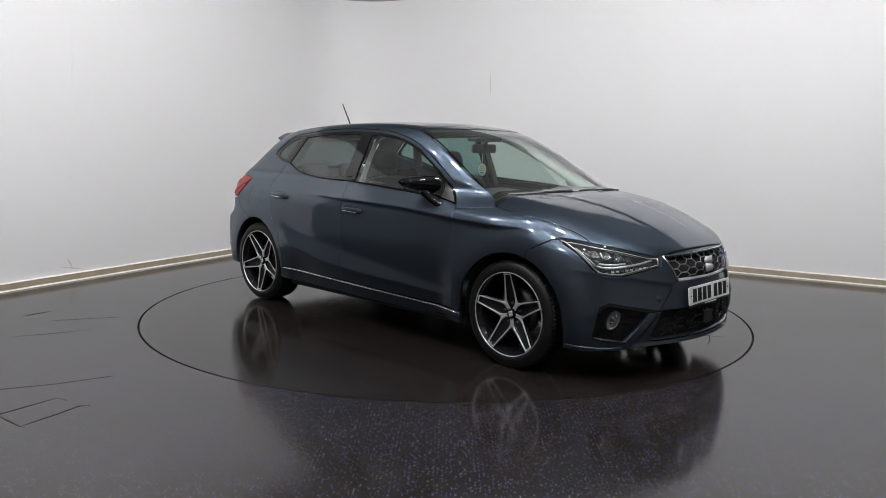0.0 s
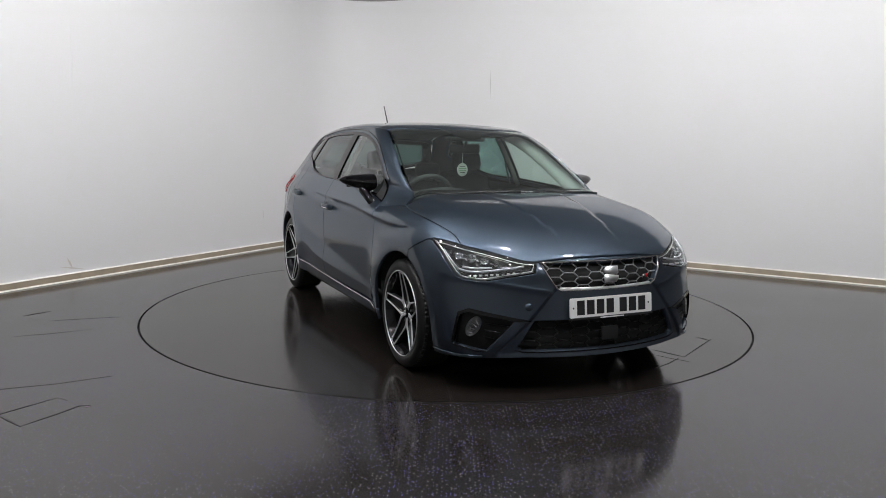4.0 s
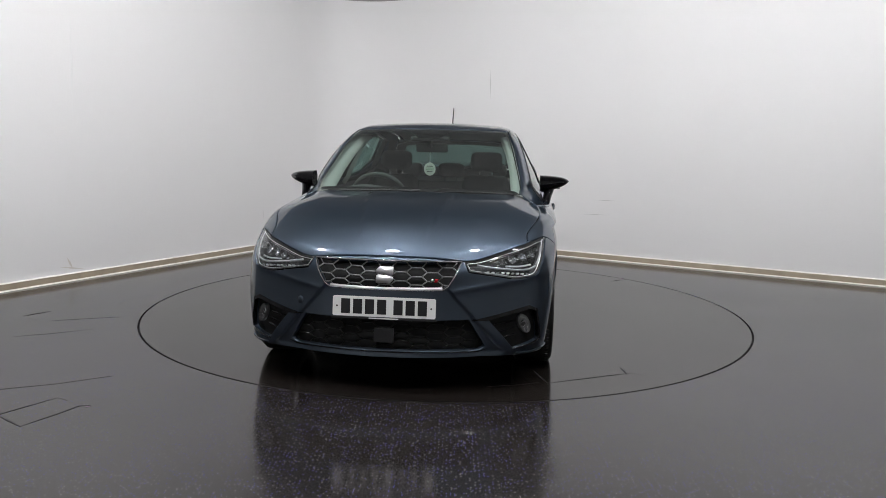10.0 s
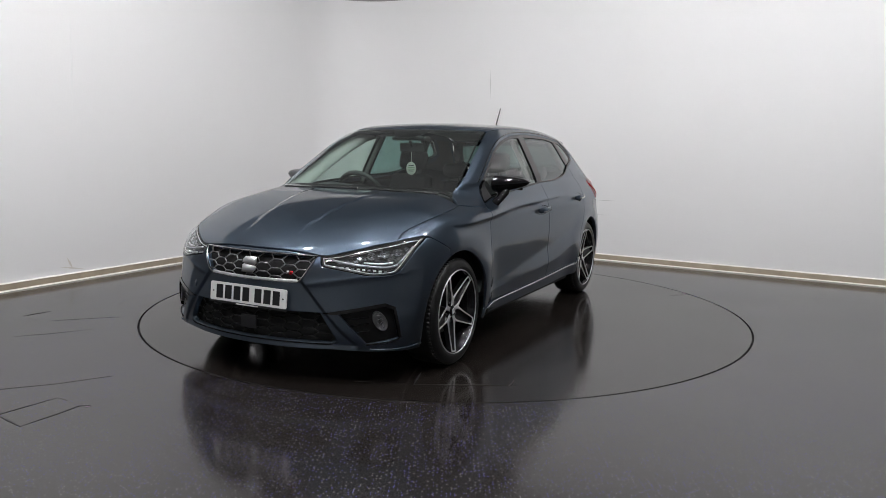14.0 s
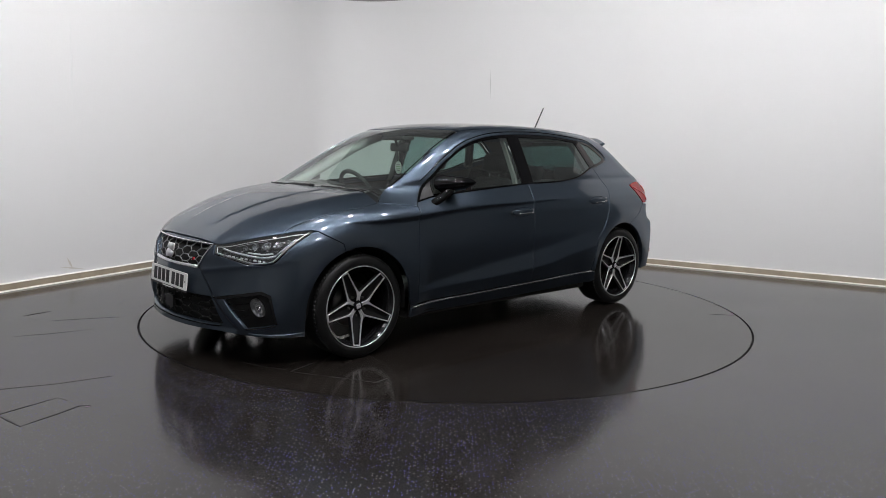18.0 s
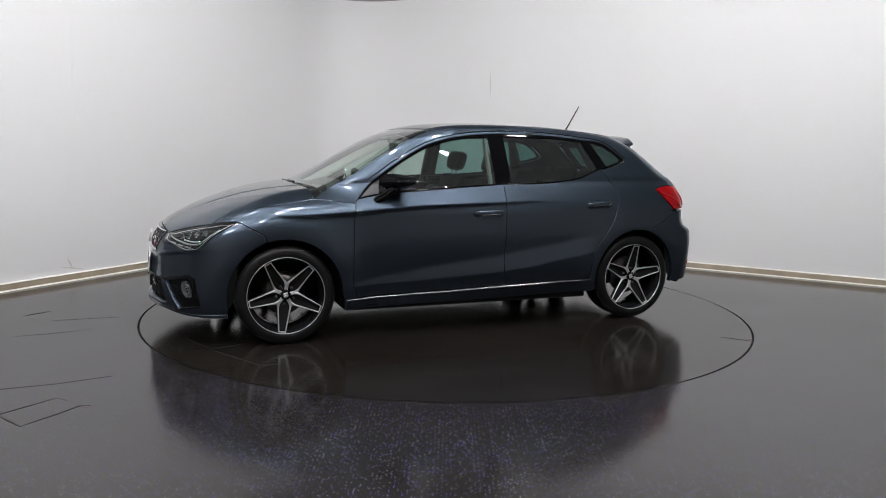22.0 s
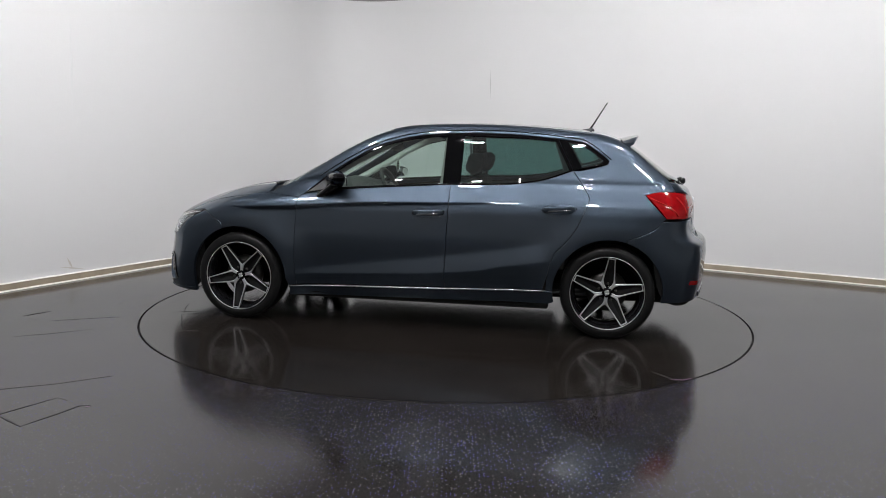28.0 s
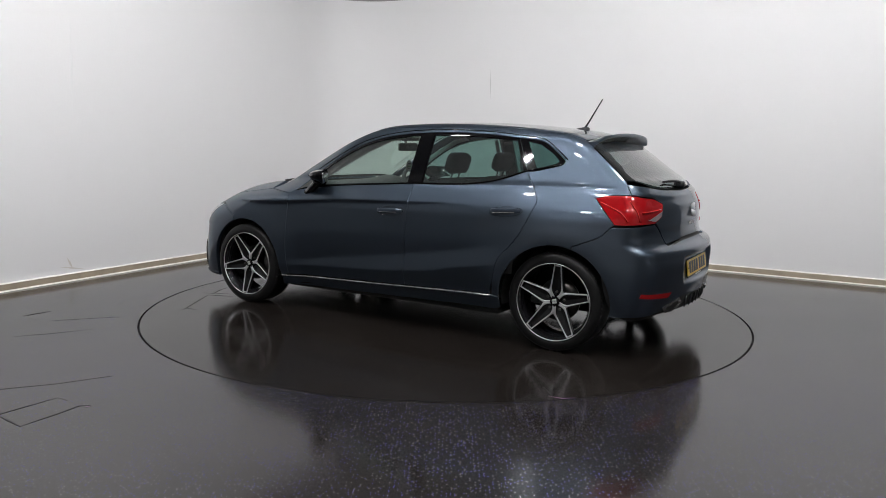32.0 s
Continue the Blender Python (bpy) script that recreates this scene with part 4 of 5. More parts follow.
def inner_shell():
    """Dark inner structure behind the panels: it closes the gaps and the wheel wells."""
    low = (arch(-1.282, 180, 0, 18, 0.362) + [(-0.905, 0.235), (-0.40, 0.225), (0.0, 0.218), (0.45, 0.210), (0.905, 0.20)] + arch(1.282, 180, 12, 18, 0.362)
           + [(1.60, 0.55), (1.54, 0.72), (1.40, 0.80), (1.09, 0.86), (0.82, 0.885), (0.5, 0.92), (0.2, 0.945), (-0.3, 0.97), (-0.8, 1.01), (-1.25, 1.07), (-1.60, 1.03), (-1.70, 0.8), (-1.70, 0.5)])
    panel("inner_shell", "side", [tuple(q) for q in low], DARK, CAR, step=0.06, sink=0.022, depth=0, gap=0.0, smooth_outline=False)
    panel("bumper_core", "front", both([(0.4, 0.19), (0.9, 0.20), (0.93, 0.70), (0.4, 0.66)], (0.0, 0.19), (0.0, 0.68)), DARK, CAR, step=0.06, sink=0.050, depth=0, gap=0.0, mirror=False)
    panel("tail_core", "back", both([(0.4, 0.27), (0.9, 0.28), (0.93, 0.97), (0.4, 1.045)], (0.0, 0.27), (0.0, 1.045)), DARK, CAR, step=0.06, sink=0.030, depth=0, gap=0.0, mirror=False)
    bm = bmesh.new()
    box(bm, (-0.90, -0.79, 0.175), (0.90, 0.79, 0.215), 0.015)
    box(bm, (-1.75, -0.52, 0.205), (1.90, 0.52, 0.26), 0.02)
    part("underbody", bm, DARK, CAR)
    for xc in (1.282, -1.282):
        for s in (1, -1):
            bm = bmesh.new()
            rows = []
            turn = range(-10, 191, 10) if xc > 0 else range(-10, 181, 10)
            for y in (0.46, 0.60, 0.72, 0.81):
                rows.append([(xc + 0.364 * math.cos(math.radians(a)), s * y, 0.31 + 0.364 * math.sin(math.radians(a))) for a in turn])
            sheet(bm, rows)
            fan = [bm.verts.new((xc + 0.364 * math.cos(math.radians(a)), s * 0.46, 0.31 + 0.364 * math.sin(math.radians(a)))) for a in turn]
            bm.faces.new(fan)
            part("wheel_arch_liner", bm, DARK, CAR)


def wheel(m, phase):
    """Low-profile tyre on a five-twin-spoke rim; m puts its axis (z, outwards) in place."""
    rim_m = m @ Matrix.Diagonal((1.04, 1.04, 1, 1))
    w = new("wheel")
    w.parent = CAR
    bm = bmesh.new()
    lathe(bm, [(0.236, 0.098), (0.242, 0.108), (0.250, 0.114), (0.262, 0.1155), (0.282, 0.112), (0.297, 0.104), (0.305, 0.093), (0.309, 0.080), (0.3105, 0.055), (0.3105, -0.055), (0.305, -0.093), (0.285, -0.108), (0.255, -0.112), (0.226, -0.10)], 72, m)
    for k in range(80):   # shoulder blocks of the tread
        a = math.tau * (k + 0.5) / 80
        box(bm, (0.3035, -0.0085, 0.066), (0.3092, 0.0085, 0.090), 0.0, m @ Matrix.Rotation(a, 4, "Z"))
    part("tyre", bm, RUBBER, w)
    bm = bmesh.new()
    lathe(bm, [(0.2335, 0.108), (0.2332, 0.1140), (0.2318, 0.1155), (0.2300, 0.1148), (0.2288, 0.108)], 72, rim_m)
    part("rim_lip", bm, ALLOY, w, "bright machined rim edge")
    bm = bmesh.new()
    lathe(bm, [(0.2290, 0.110), (0.216, 0.090), (0.204, 0.06), (0.200, -0.02), (0.206, -0.09), (0.230, -0.10)], 64, rim_m)
    part("rim_barrel", bm, RIM_BLACK, w)
    for k in range(5):
        r = rim_m @ Matrix.Rotation(phase + k * math.tau / 5, 4, "Z")
        spoke = bmesh.new()
        # black body of the spoke, dished towards the hub
        rows = []
        for rad, hw, z in ((0.040, 0.028, 0.066), (0.062, 0.042, 0.069), (0.12, 0.0335, 0.080), (0.17, 0.0272, 0.090), (0.2245, 0.0212, 0.1015)):
            rows.append([r @ Vector((rad, -hw, z - 0.030)), r @ Vector((rad, -hw, z)), r @ Vector((rad, -hw * 0.75, z - 0.014)), r @ Vector((rad, 0, z - 0.018)), r @ Vector((rad, hw * 0.75, z - 0.014)), r @ Vector((rad, hw, z)), r @ Vector((rad, hw, z - 0.030))])
        sheet(spoke, rows)
        bmesh.ops.recalc_face_normals(spoke, faces=spoke.faces)
        sp = part("spoke", spoke, POCKET, w, smooth=False)
        for s in (1, -1):
            face = bmesh.new()
            line = [(0.028, 0.008, 0.0205, 0.0735), (0.040, 0.0165, 0.0290, 0.0738), (0.051, 0.0240, 0.0370, 0.0745), (0.062, 0.0285, 0.0450, 0.0755), (0.074, 0.0310, 0.0418, 0.0775), (0.085, 0.0312, 0.0392, 0.0790), (0.12, 0.0278, 0.0342, 0.0845), (0.17, 0.0226, 0.0280, 0.0945), (0.2225, 0.0170, 0.0222, 0.1055)]
            rows = [[r @ Vector((a, s * (b0 - 0.0008), c - 0.004)), r @ Vector((a, s * b0, c + 0.0005)), r @ Vector((a, s * b1, c + 0.0012)), r @ Vector((a, s * (b1 + 0.0008), c - 0.004))] for a, b0, b1, c in line]
            sheet(face, rows)
            bmesh.ops.recalc_face_normals(face, faces=face.faces)
            part("spoke_face", face, ALLOY, sp, "machined silver spoke edge")
        cap = bmesh.new()
        sheet(cap, [[r @ Vector((0.2170, y, 0.1060)) for y in (-0.0225, 0, 0.0225)], [r @ Vector((0.2245, y, 0.1075)) for y in (-0.0222, 0, 0.0222)]])
        part("spoke_face", cap, ALLOY, sp, "machined silver spoke edge")
        bolt = bmesh.new()
        lathe(bolt, [(0.0001, 0.070), (0.006, 0.070), (0.0075, 0.067), (0.0075, 0.054)], 10, r @ Matrix.Translation((0.056, 0, 0.0)))
        part("wheel_bolt", bolt, STEEL, w)
    bm = bmesh.new()
    lathe(bm, [(0.0001, 0.0815), (0.020, 0.081), (0.027, 0.079), (0.030, 0.074), (0.032, 0.055), (0.048, 0.050)], 32, m)
    cap = part("centre_cap", bm, GLOSS_BLACK, w)
    bm = bmesh.new()
    mm = m @ Matrix.Rotation(0.3, 4, "Z") @ Matrix.Translation((0, 0, 0.0815))
    badge_shape(bm, mm, 0.030, 0.0015)
    part("cap_emblem", bm, BRIGHT, cap)
    bm = bmesh.new()
    lathe(bm, [(0.06, 0.010), (0.135, 0.010), (0.135, -0.012), (0.06, -0.012)], 48, m)
    part("brake_disc", bm, STEEL, w)
    return w


def badge_shape(bm, m, size, depth):
    """A plain chrome emblem: two slanted blocks with a cut between them."""
    h = size / 2
    prism(bm, [(-h, 0.20 * h), (0.75 * h, -0.06 * h), (h, 0.12 * h), (h, h), (-0.6 * h, h), (-h, 0.6 * h)], depth, m)
    prism(bm, [(h, -0.20 * h), (-0.75 * h, 0.06 * h), (-h, -0.12 * h), (-h, -h), (0.6 * h, -h), (h, -0.6 * h)], depth, m)


def mirrors():
    for s in (1, -1):
        mir = new("door_mirror")
        mir.parent = CAR
        tagged(mir, "gloss black door mirror")
        bm = bmesh.new()
        rows = []
        for i in range(11):
            t = i / 10
            y = 0.772 + 0.196 * t
            end = math.sqrt(max(0.0, 1 - max(0, (t - 0.55) / 0.45) ** 2.2))
            top = 1.068 - 0.018 * t ** 1.5 - 0.020 * (1 - end)
            bottom = 0.950 + 0.056 * t ** 1.3 + 0.020 * (1 - end)
            if t == 0:
                bottom = 0.964
            cz, hz = (top + bottom) / 2, (top - bottom) / 2
            depth = (0.100 - 0.025 * t) * (0.35 + 0.65 * end)
            ring = []
            for k in range(20):
                a = math.tau * k / 20
                c, sn = math.cos(a), math.sin(a)
                sx = (abs(c) ** 0.8) * (1 if c > 0 else -1)
                sz = (abs(sn) ** 0.75) * (1 if sn > 0 else -1)
                ring.append((0.565 - 0.080 * t + (depth if c > 0 else depth * 0.38) * sx, s * y, cz + hz * sz))
            ring.append(ring[0])
            rows.append(ring)
        sheet(bm, rows)
        bmesh.ops.remove_doubles(bm, verts=bm.verts, dist=1e-5)
        for e in (0, 10):
            bm.faces.new([bm.verts.new(p) for p in rows[e][:-1]])
        bmesh.ops.recalc_face_normals(bm, faces=bm.faces)
        part("housing", bm, GLOSS_BLACK, mir)
        bm = bmesh.new()
        tube(bm, [(0.705, s * 0.790, 0.880), (0.690, s * 0.812, 0.893), (0.640, s * 0.822, 0.925), (0.585, s * 0.832, 0.965), (0.570, s * 0.84, 0.990)], [0.026, 0.027, 0.027, 0.032, 0.034], 12)
        part("stem", bm, GLOSS_BLACK, mir)
        bm = bmesh.new()
        prism(bm, [(-0.060, -0.036), (0.058, -0.030), (0.056, 0.034), (-0.060, 0.040)], 0.003, flat_frame((0.490, s * 0.855, 1.008), (-0.93, -0.36 * s, 0.03)))
        part("mirror_glass", bm, CHROME, mir)
        line = [(0.662 - 0.100 * t, s * (0.78 + 0.175 * t), 1.008 + 0.018 * t) for t in (0.1, 0.3, 0.5, 0.7, 0.85)]
        bm = bmesh.new()
        tube(bm, line, 0.004, 6)
        part("indicator", bm, GLOSS_BLACK, mir)


def handles():
    for x0, x1, z0, z1 in ((0.020, -0.185, 0.803, 0.812), (-0.850, -1.055, 0.850, 0.861)):
        for s in (1, -1):
            xm, zm = (x0 + x1) / 2, (z0 + z1) / 2
            h = new("door_handle")
            h.parent = CAR
            cup = on_skin("side", [(xm + 0.112 * math.cos(a), zm - 0.004 - (z1 - z0) / 2 * math.cos(a) + 0.032 * math.sin(a)) for a in np.linspace(0, math.tau, 24, endpoint=False)], 0.0015)
            bm = bmesh.new()
            mid = on_skin("side", [(xm - 0.01, zm - 0.004)], -0.034)[0] * np.array([1, s, 1])
            c = bm.verts.new(tuple(mid))
            ring = [bm.verts.new(tuple(q * np.array([1, s, 1]))) for q in cup]
            for i in range(24):
                bm.faces.new((c, ring[i], ring[(i + 1) % 24]))
            bmesh.ops.recalc_face_normals(bm, faces=bm.faces)
            # cup coloured black in place of the shade round the grip
            part("handle_cup", bm, GLOSS_BLACK, h)
            bm = bmesh.new()
            pts = [(x0, z0), (x0 - 0.03, z0 + 0.0015), (xm, zm), (x1 + 0.03, z1 - 0.0015), (x1, z1)]
            line = on_skin("side", pts)
            for i, l in enumerate((0.010, 0.032, 0.040, 0.035, 0.012)):
                line[i] += np.array([0, l, 0])
            rings = []
            for i, q in enumerate(along([tuple(q) for q in line], 0.02)):
                t = abs(i / 11 - 0.5)
                hz = 0.0185 if t < 0.42 else 0.013
                rings.append([(q[0], s * (q[1] + 0.006 * math.cos(k * math.tau / 12)), q[2] + hz * math.sin(k * math.tau / 12)) for k in range(13)])
            sheet(bm, rings)
            bmesh.ops.remove_doubles(bm, verts=bm.verts, dist=1e-5)
            bmesh.ops.recalc_face_normals(bm, faces=bm.faces)
            part("grip", bm, PAINT, h)
            bm = bmesh.new()
            tube(bm, [(q[0], s * (q[1] + 0.0062), q[2] - 0.008) for q in along([tuple(q) for q in line[1:-1]], 0.03)], 0.0034, 6)
            part("grip_strip", bm, CHROME, h)


def plates():
    """Front and rear plates: their characters are plain dark bars."""
    for name, mat, m, label in (("front_plate", WHITE_PLATE, flat_frame((2.073, 0, 0.452), (1, 0, 0.10)), "white front plate"),
                                ("rear_plate", YELLOW_PLATE, flat_frame((-1.946, 0, 0.511), (-1, 0, 0.13)), "yellow rear plate")):
        bm = bmesh.new()
        prism(bm, [(-0.260, -0.044), (-0.254, -0.050), (0.254, -0.050), (0.260, -0.044), (0.260, 0.044), (0.254, 0.050), (-0.254, 0.050), (-0.260, 0.044)], 0.006, m)
        plate = part(name, bm, mat, CAR, label, smooth=False)
        x = -0.219
        for i in range(7):
            bm = bmesh.new()
            mm = m @ Matrix.Translation((x + 0.025, 0, 0.006))
            prism(bm, [(-0.023, -0.037), (0.023, -0.037), (0.023, 0.037), (-0.023, 0.037)], 0.0012, mm)
            part("plate_bar", bm, INK, plate, smooth=False)
            x += 0.061 + (0.022 if i == 3 else 0)
        for sx in (-0.238, 0.238):
            bm = bmesh.new()
            lathe(bm, [(0.0001, 0.0085), (0.0035, 0.008), (0.005, 0.006)], 10, m @ Matrix.Translation((sx, 0, 0)))
            part("plate_screw", bm, STEEL, plate)
        bm = bmesh.new()
        prism(bm, [(-0.265, -0.062), (0.265, -0.062), (0.265, -0.052), (-0.265, -0.052)], 0.007, m)
        holder = part("plate_holder", bm, PLASTIC, CAR, smooth=False)
        bm = bmesh.new()
        prism(bm, [(-0.075, -0.0605), (0.075, -0.0605), (0.075, -0.0545), (-0.075, -0.0545)], 0.008, m)
        part("printed_bar", bm, WHITE_PLATE, holder, smooth=False)


def grilles():
    g = new("grille")
    g.parent = CAR
    panel("grille_back", "front", sharp(*GRILLE), DARK, g, step=0.05, sink=0.034, depth=0, gap=-0.012, mirror=False)

    def mesh_of(name, outline, cw, ch, radius, mat, sink, parent):
        pts = np.array(outline, float)
        lo, hi = pts.min(0), pts.max(0)
        segs = []
        row = 0
        z = lo[1]
        while z < hi[1] + ch:
            u = -6 * cw + (cw * 0.75 if row % 2 else 0)
            while u < hi[0] + cw:
                a = [(u - cw / 2, z), (u - cw / 4, z + ch / 2), (u + cw / 4, z + ch / 2), (u + cw / 2, z)]
                segs += [(a[0], a[1]), (a[1], a[2]), (a[2], a[3])]
                segs.append(((u + cw / 4, z - ch / 2), (u + cw / 2, z)))
                segs.append(((u - cw / 4, z - ch / 2), (u - cw / 2, z)))
                u += cw * 1.5
            z += ch / 2
            row += 1
        mids = np.array([((a[0] + b[0]) / 2, (a[1] + b[1]) / 2) for a, b in segs])
        seen, keep = set(), []
        for i, ok in enumerate(within(pts, mids)):
            key = (round(mids[i][0], 3), round(mids[i][1], 3))
            if ok and key not in seen:
                seen.add(key)
                keep.append(segs[i])
        flat = np.array([q for sgm in keep for q in sgm])
        p = on_skin("front", flat, -sink)
        for i in range(0, len(p), 2):
            bm = bmesh.new()
            tube(bm, [tuple(p[i]), tuple(p[i + 1])], radius, 4)
            part("mesh_bar", bm, mat, parent)
    mesh_of("mesh", GRILLE, 0.100, 0.046, 0.0034, MESH_GREY, 0.010, g)
    mesh_of("mesh", INTAKE, 0.110, 0.046, 0.0038, MESH_BLACK, 0.026, g)
    trim("grille_frame", "front", sharp(*GRILLE), 0.0050, CHROME, g, 0.003, True, False, "bright chrome surround", step=0.04)
    trim("grille_sill", "front", [(-0.272, 0.545), (-0.12, 0.543), (0.0, 0.542), (0.12, 0.543), (0.272, 0.545)], 0.009, BRIGHT, g, 0.0, mirror=False, label="thick bright lower bar")
    bm = bmesh.new()
    badge_shape(bm, flat_frame((2.056, 0, 0.612), (1, 0, 0.22)), 0.084, 0.010)
    part("front_emblem", bm, BRIGHT, g, "chrome emblem")
    for du, c in ((0.0, SATIN), (0.022, RED_TRIM)):
        bm = bmesh.new()
        m = frame_at("front", 0.222 + du * 0.9, 0.588, -0.004)
        prism(bm, [(-0.010, -0.009), (0.006, -0.009), (0.012, 0.009), (-0.004, 0.009)], 0.004, m)
        part("grille_badge", bm, c, g)
    panel("radar_cover", "front", sharp((-0.048, 0.345), (0.048, 0.345), (0.048, 0.270), (-0.048, 0.270)), PLASTIC, CAR, step=0.03, sink=0.012, mirror=False)
    panel("intake_lip", "front", both([(0.30, 0.222), (0.44, 0.222)] + dup((0.487, 0.238)) + [(0.44, 0.232), (0.30, 0.231)], (0.0, 0.222), (0.0, 0.231)), GLOSS_BLACK, CAR, step=0.02, sink=-0.004, mirror=False, depth=0.01)
    for s in (1, -1):
        f = new("fog_lamp_bezel")
        f.parent = CAR
        pts = [(s * a, b) for a, b in FOG]
        panel("recess", "front", sharp(*pts), MESH_BLACK, f, step=0.03, sink=0.024, gap=-0.010, depth=0, mirror=False)
        panel("brow", "front", [(s * a, b) for a, b in sharp((0.405, 0.389), (0.70, 0.446), (0.748, 0.424), (0.778, 0.262), (0.766, 0.262), (0.737, 0.412), (0.70, 0.428), (0.47, 0.384))], GLOSS_BLACK, f, step=0.02, sink=-0.006, gap=0.0, depth=0.02, mirror=False)
        trim("lower_edge", "front", [(s * 0.612, 0.229), (s * 0.70, 0.240), (s * 0.768, 0.255)], 0.004, GLOSS_BLACK, f, 0.002, mirror=False)
        for z in (0.290, 0.325, 0.360):
            trim("slat", "front", [(s * (0.49 + (0.384 - z) * 0.8), z), (s * 0.625, z + 0.014)], 0.004, GLOSS_BLACK, f, -0.016, mirror=False)
        m = frame_at("front", s * 0.676, 0.353, -0.030) @ Matrix.Rotation(s * 0.50, 4, "Z") @ Matrix.Diagonal((0.78, 1.28, 1, 1))
        bm = bmesh.new()
        lathe(bm, [(0.0001, 0.004), (0.020, 0.006), (0.034, 0.014), (0.040, 0.022), (0.043, 0.022), (0.043, 0.0)], 24, m)
        lamp = part("fog_lamp", bm, SATIN_DARK, f, "oval clear fog lamp")
        for k in range(4):
            bm = bmesh.new()
            box(bm, (-0.026 + 0.004 * k, -0.028 + 0.017 * k, 0.010), (0.018 + 0.003 * k, -0.024 + 0.017 * k, 0.020), 0.0, m @ Matrix.Rotation(0.5 - 0.3 * k, 4, "Z"))
            part("flute", bm, CHROME, lamp)
        bm = bmesh.new()
        lathe(bm, [(0.0001, 0.026), (0.025, 0.0245), (0.040, 0.021)], 24, m)
        part("fog_lens", bm, CLEAR, lamp)
    bm = bmesh.new()
    lathe(bm, [(0.0001, 0.0003), (0.019, 0.0003), (0.0205, -0.0025)], 24, frame_at("front", -0.425, 0.458, 0.0))
    part("towing_eye_cover", bm, PAINT, CAR)
    bm = bmesh.new()
    lathe(bm, [(0.0206, 0.0002), (0.0214, 0.0002)], 24, frame_at("front", -0.425, 0.458, 0.0))
    part("cover_seam", bm, SEAM, CAR)


def headlights():
    for s in (1, -1):
        h = new("headlight")
        h.parent = CAR
        tagged(h, "clear wraparound headlight with chrome reflectors")
        out = [(s * a, b) for a, b in HEADLIGHT]
        panel("lamp_bed", "front", out, LAMP_BED, h, step=0.03, sink=0.045, gap=-0.004, depth=0, mirror=False)
        # bezel ring between the rim and the bed
        rim = along(out, 0.03, True)
        b, c = on_skin("front", inset(rim, 0.008), -0.020), on_skin("front", inset(rim, 0.012), -0.046)
        ra = on_skin("front", inset(rim, 0.001), -0.003)
        bm = bmesh.new()
        sheet(bm, [[tuple(q) for q in np.vstack([row, row[:1]])] for row in (ra, b, c)])
        part("bezel", bm, PLASTIC, h)
        panel("lens", "front", out, CLEAR, h, step=0.03, sink=0.001, gap=0.002, depth=0, mirror=False)
        trim("lens_edge", "front", [tuple(q) for q in inset(along(out, 0.03, True), 0.010)], 0.0022, BRIGHT, h, -0.012, True, False, step=0.04)
        # daytime strip: an L along the lower edge and up the outer side, with small cells under it
        low = [(0.448, 0.664), (0.50, 0.653), (0.58, 0.640), (0.66, 0.630), (0.72, 0.630), (0.765, 0.642)]
        trim("daytime_strip", "front", [(s * u, z) for u, z in low], 0.0058, DRL, h, -0.012, mirror=False, step=0.04)
        trim("daytime_strip", "front", [(s * u, z) for u, z in ((0.768, 0.645), (0.81, 0.685), (0.862, 0.731))], 0.0050, DRL, h, -0.012, mirror=False)
        trim("chrome_blade", "front", [(s * u, z) for u, z in ((0.60, 0.656), (0.68, 0.650), (0.745, 0.656))], 0.0045, BRIGHT, h, -0.024, mirror=False)
        trim("chrome_blade", "front", [(s * u, z) for u, z in ((0.52, 0.684), (0.60, 0.704), (0.70, 0.724))], 0.0030, CHROME, h, -0.020, mirror=False)
        for u, z, r in ((0.585, 0.676, 0.016), (0.640, 0.688, 0.021), (0.705, 0.698, 0.023), (0.768, 0.708, 0.019), (0.822, 0.722, 0.012)):
            m = frame_at("front", s * u, z, -0.038)
            bm = bmesh.new()
            lathe(bm, [(0.0001, 0.0), (r * 0.5, 0.003), (r * 0.85, 0.010), (r, 0.022), (r * 1.1, 0.022), (r * 1.1, 0.0)], 8, m)
            cell = part("reflector", bm, LAMP_BOWL, h, smooth=False)
            bm = bmesh.new()
            lathe(bm, [(0.0001, 0.018), (r * 0.35, 0.015), (r * 0.5, 0.006)], 12, m)
            part("bulb", bm, CHROME, cell)
        rng = random.Random(5)
        for k in range(11):
            m = frame_at("front", s * (0.56 + 0.023 * k), 0.662 + 0.0055 * k + rng.uniform(-0.008, 0.008), -0.030) @ Euler((rng.uniform(-0.6, 0.6), rng.uniform(-0.6, 0.6), rng.uniform(-0.5, 0.5))).to_matrix().to_4x4()
            bm = bmesh.new()
            box(bm, (-0.007, -0.004, 0), (0.007, 0.004, 0.006), 0.001, m)
            part("facet", bm, CHROME, h)
        for k in range(10):
            u = 0.470 + 0.026 * k
            m = frame_at("front", s * u, 0.628 - 0.085 * (u - 0.45), -0.018)
            bm = bmesh.new()
            box(bm, (-0.008, -0.005, 0), (0.008, 0.005, 0.010), 0.002, m)
            part("light_cell", bm, BRIGHT if k % 3 else CHROME, h)


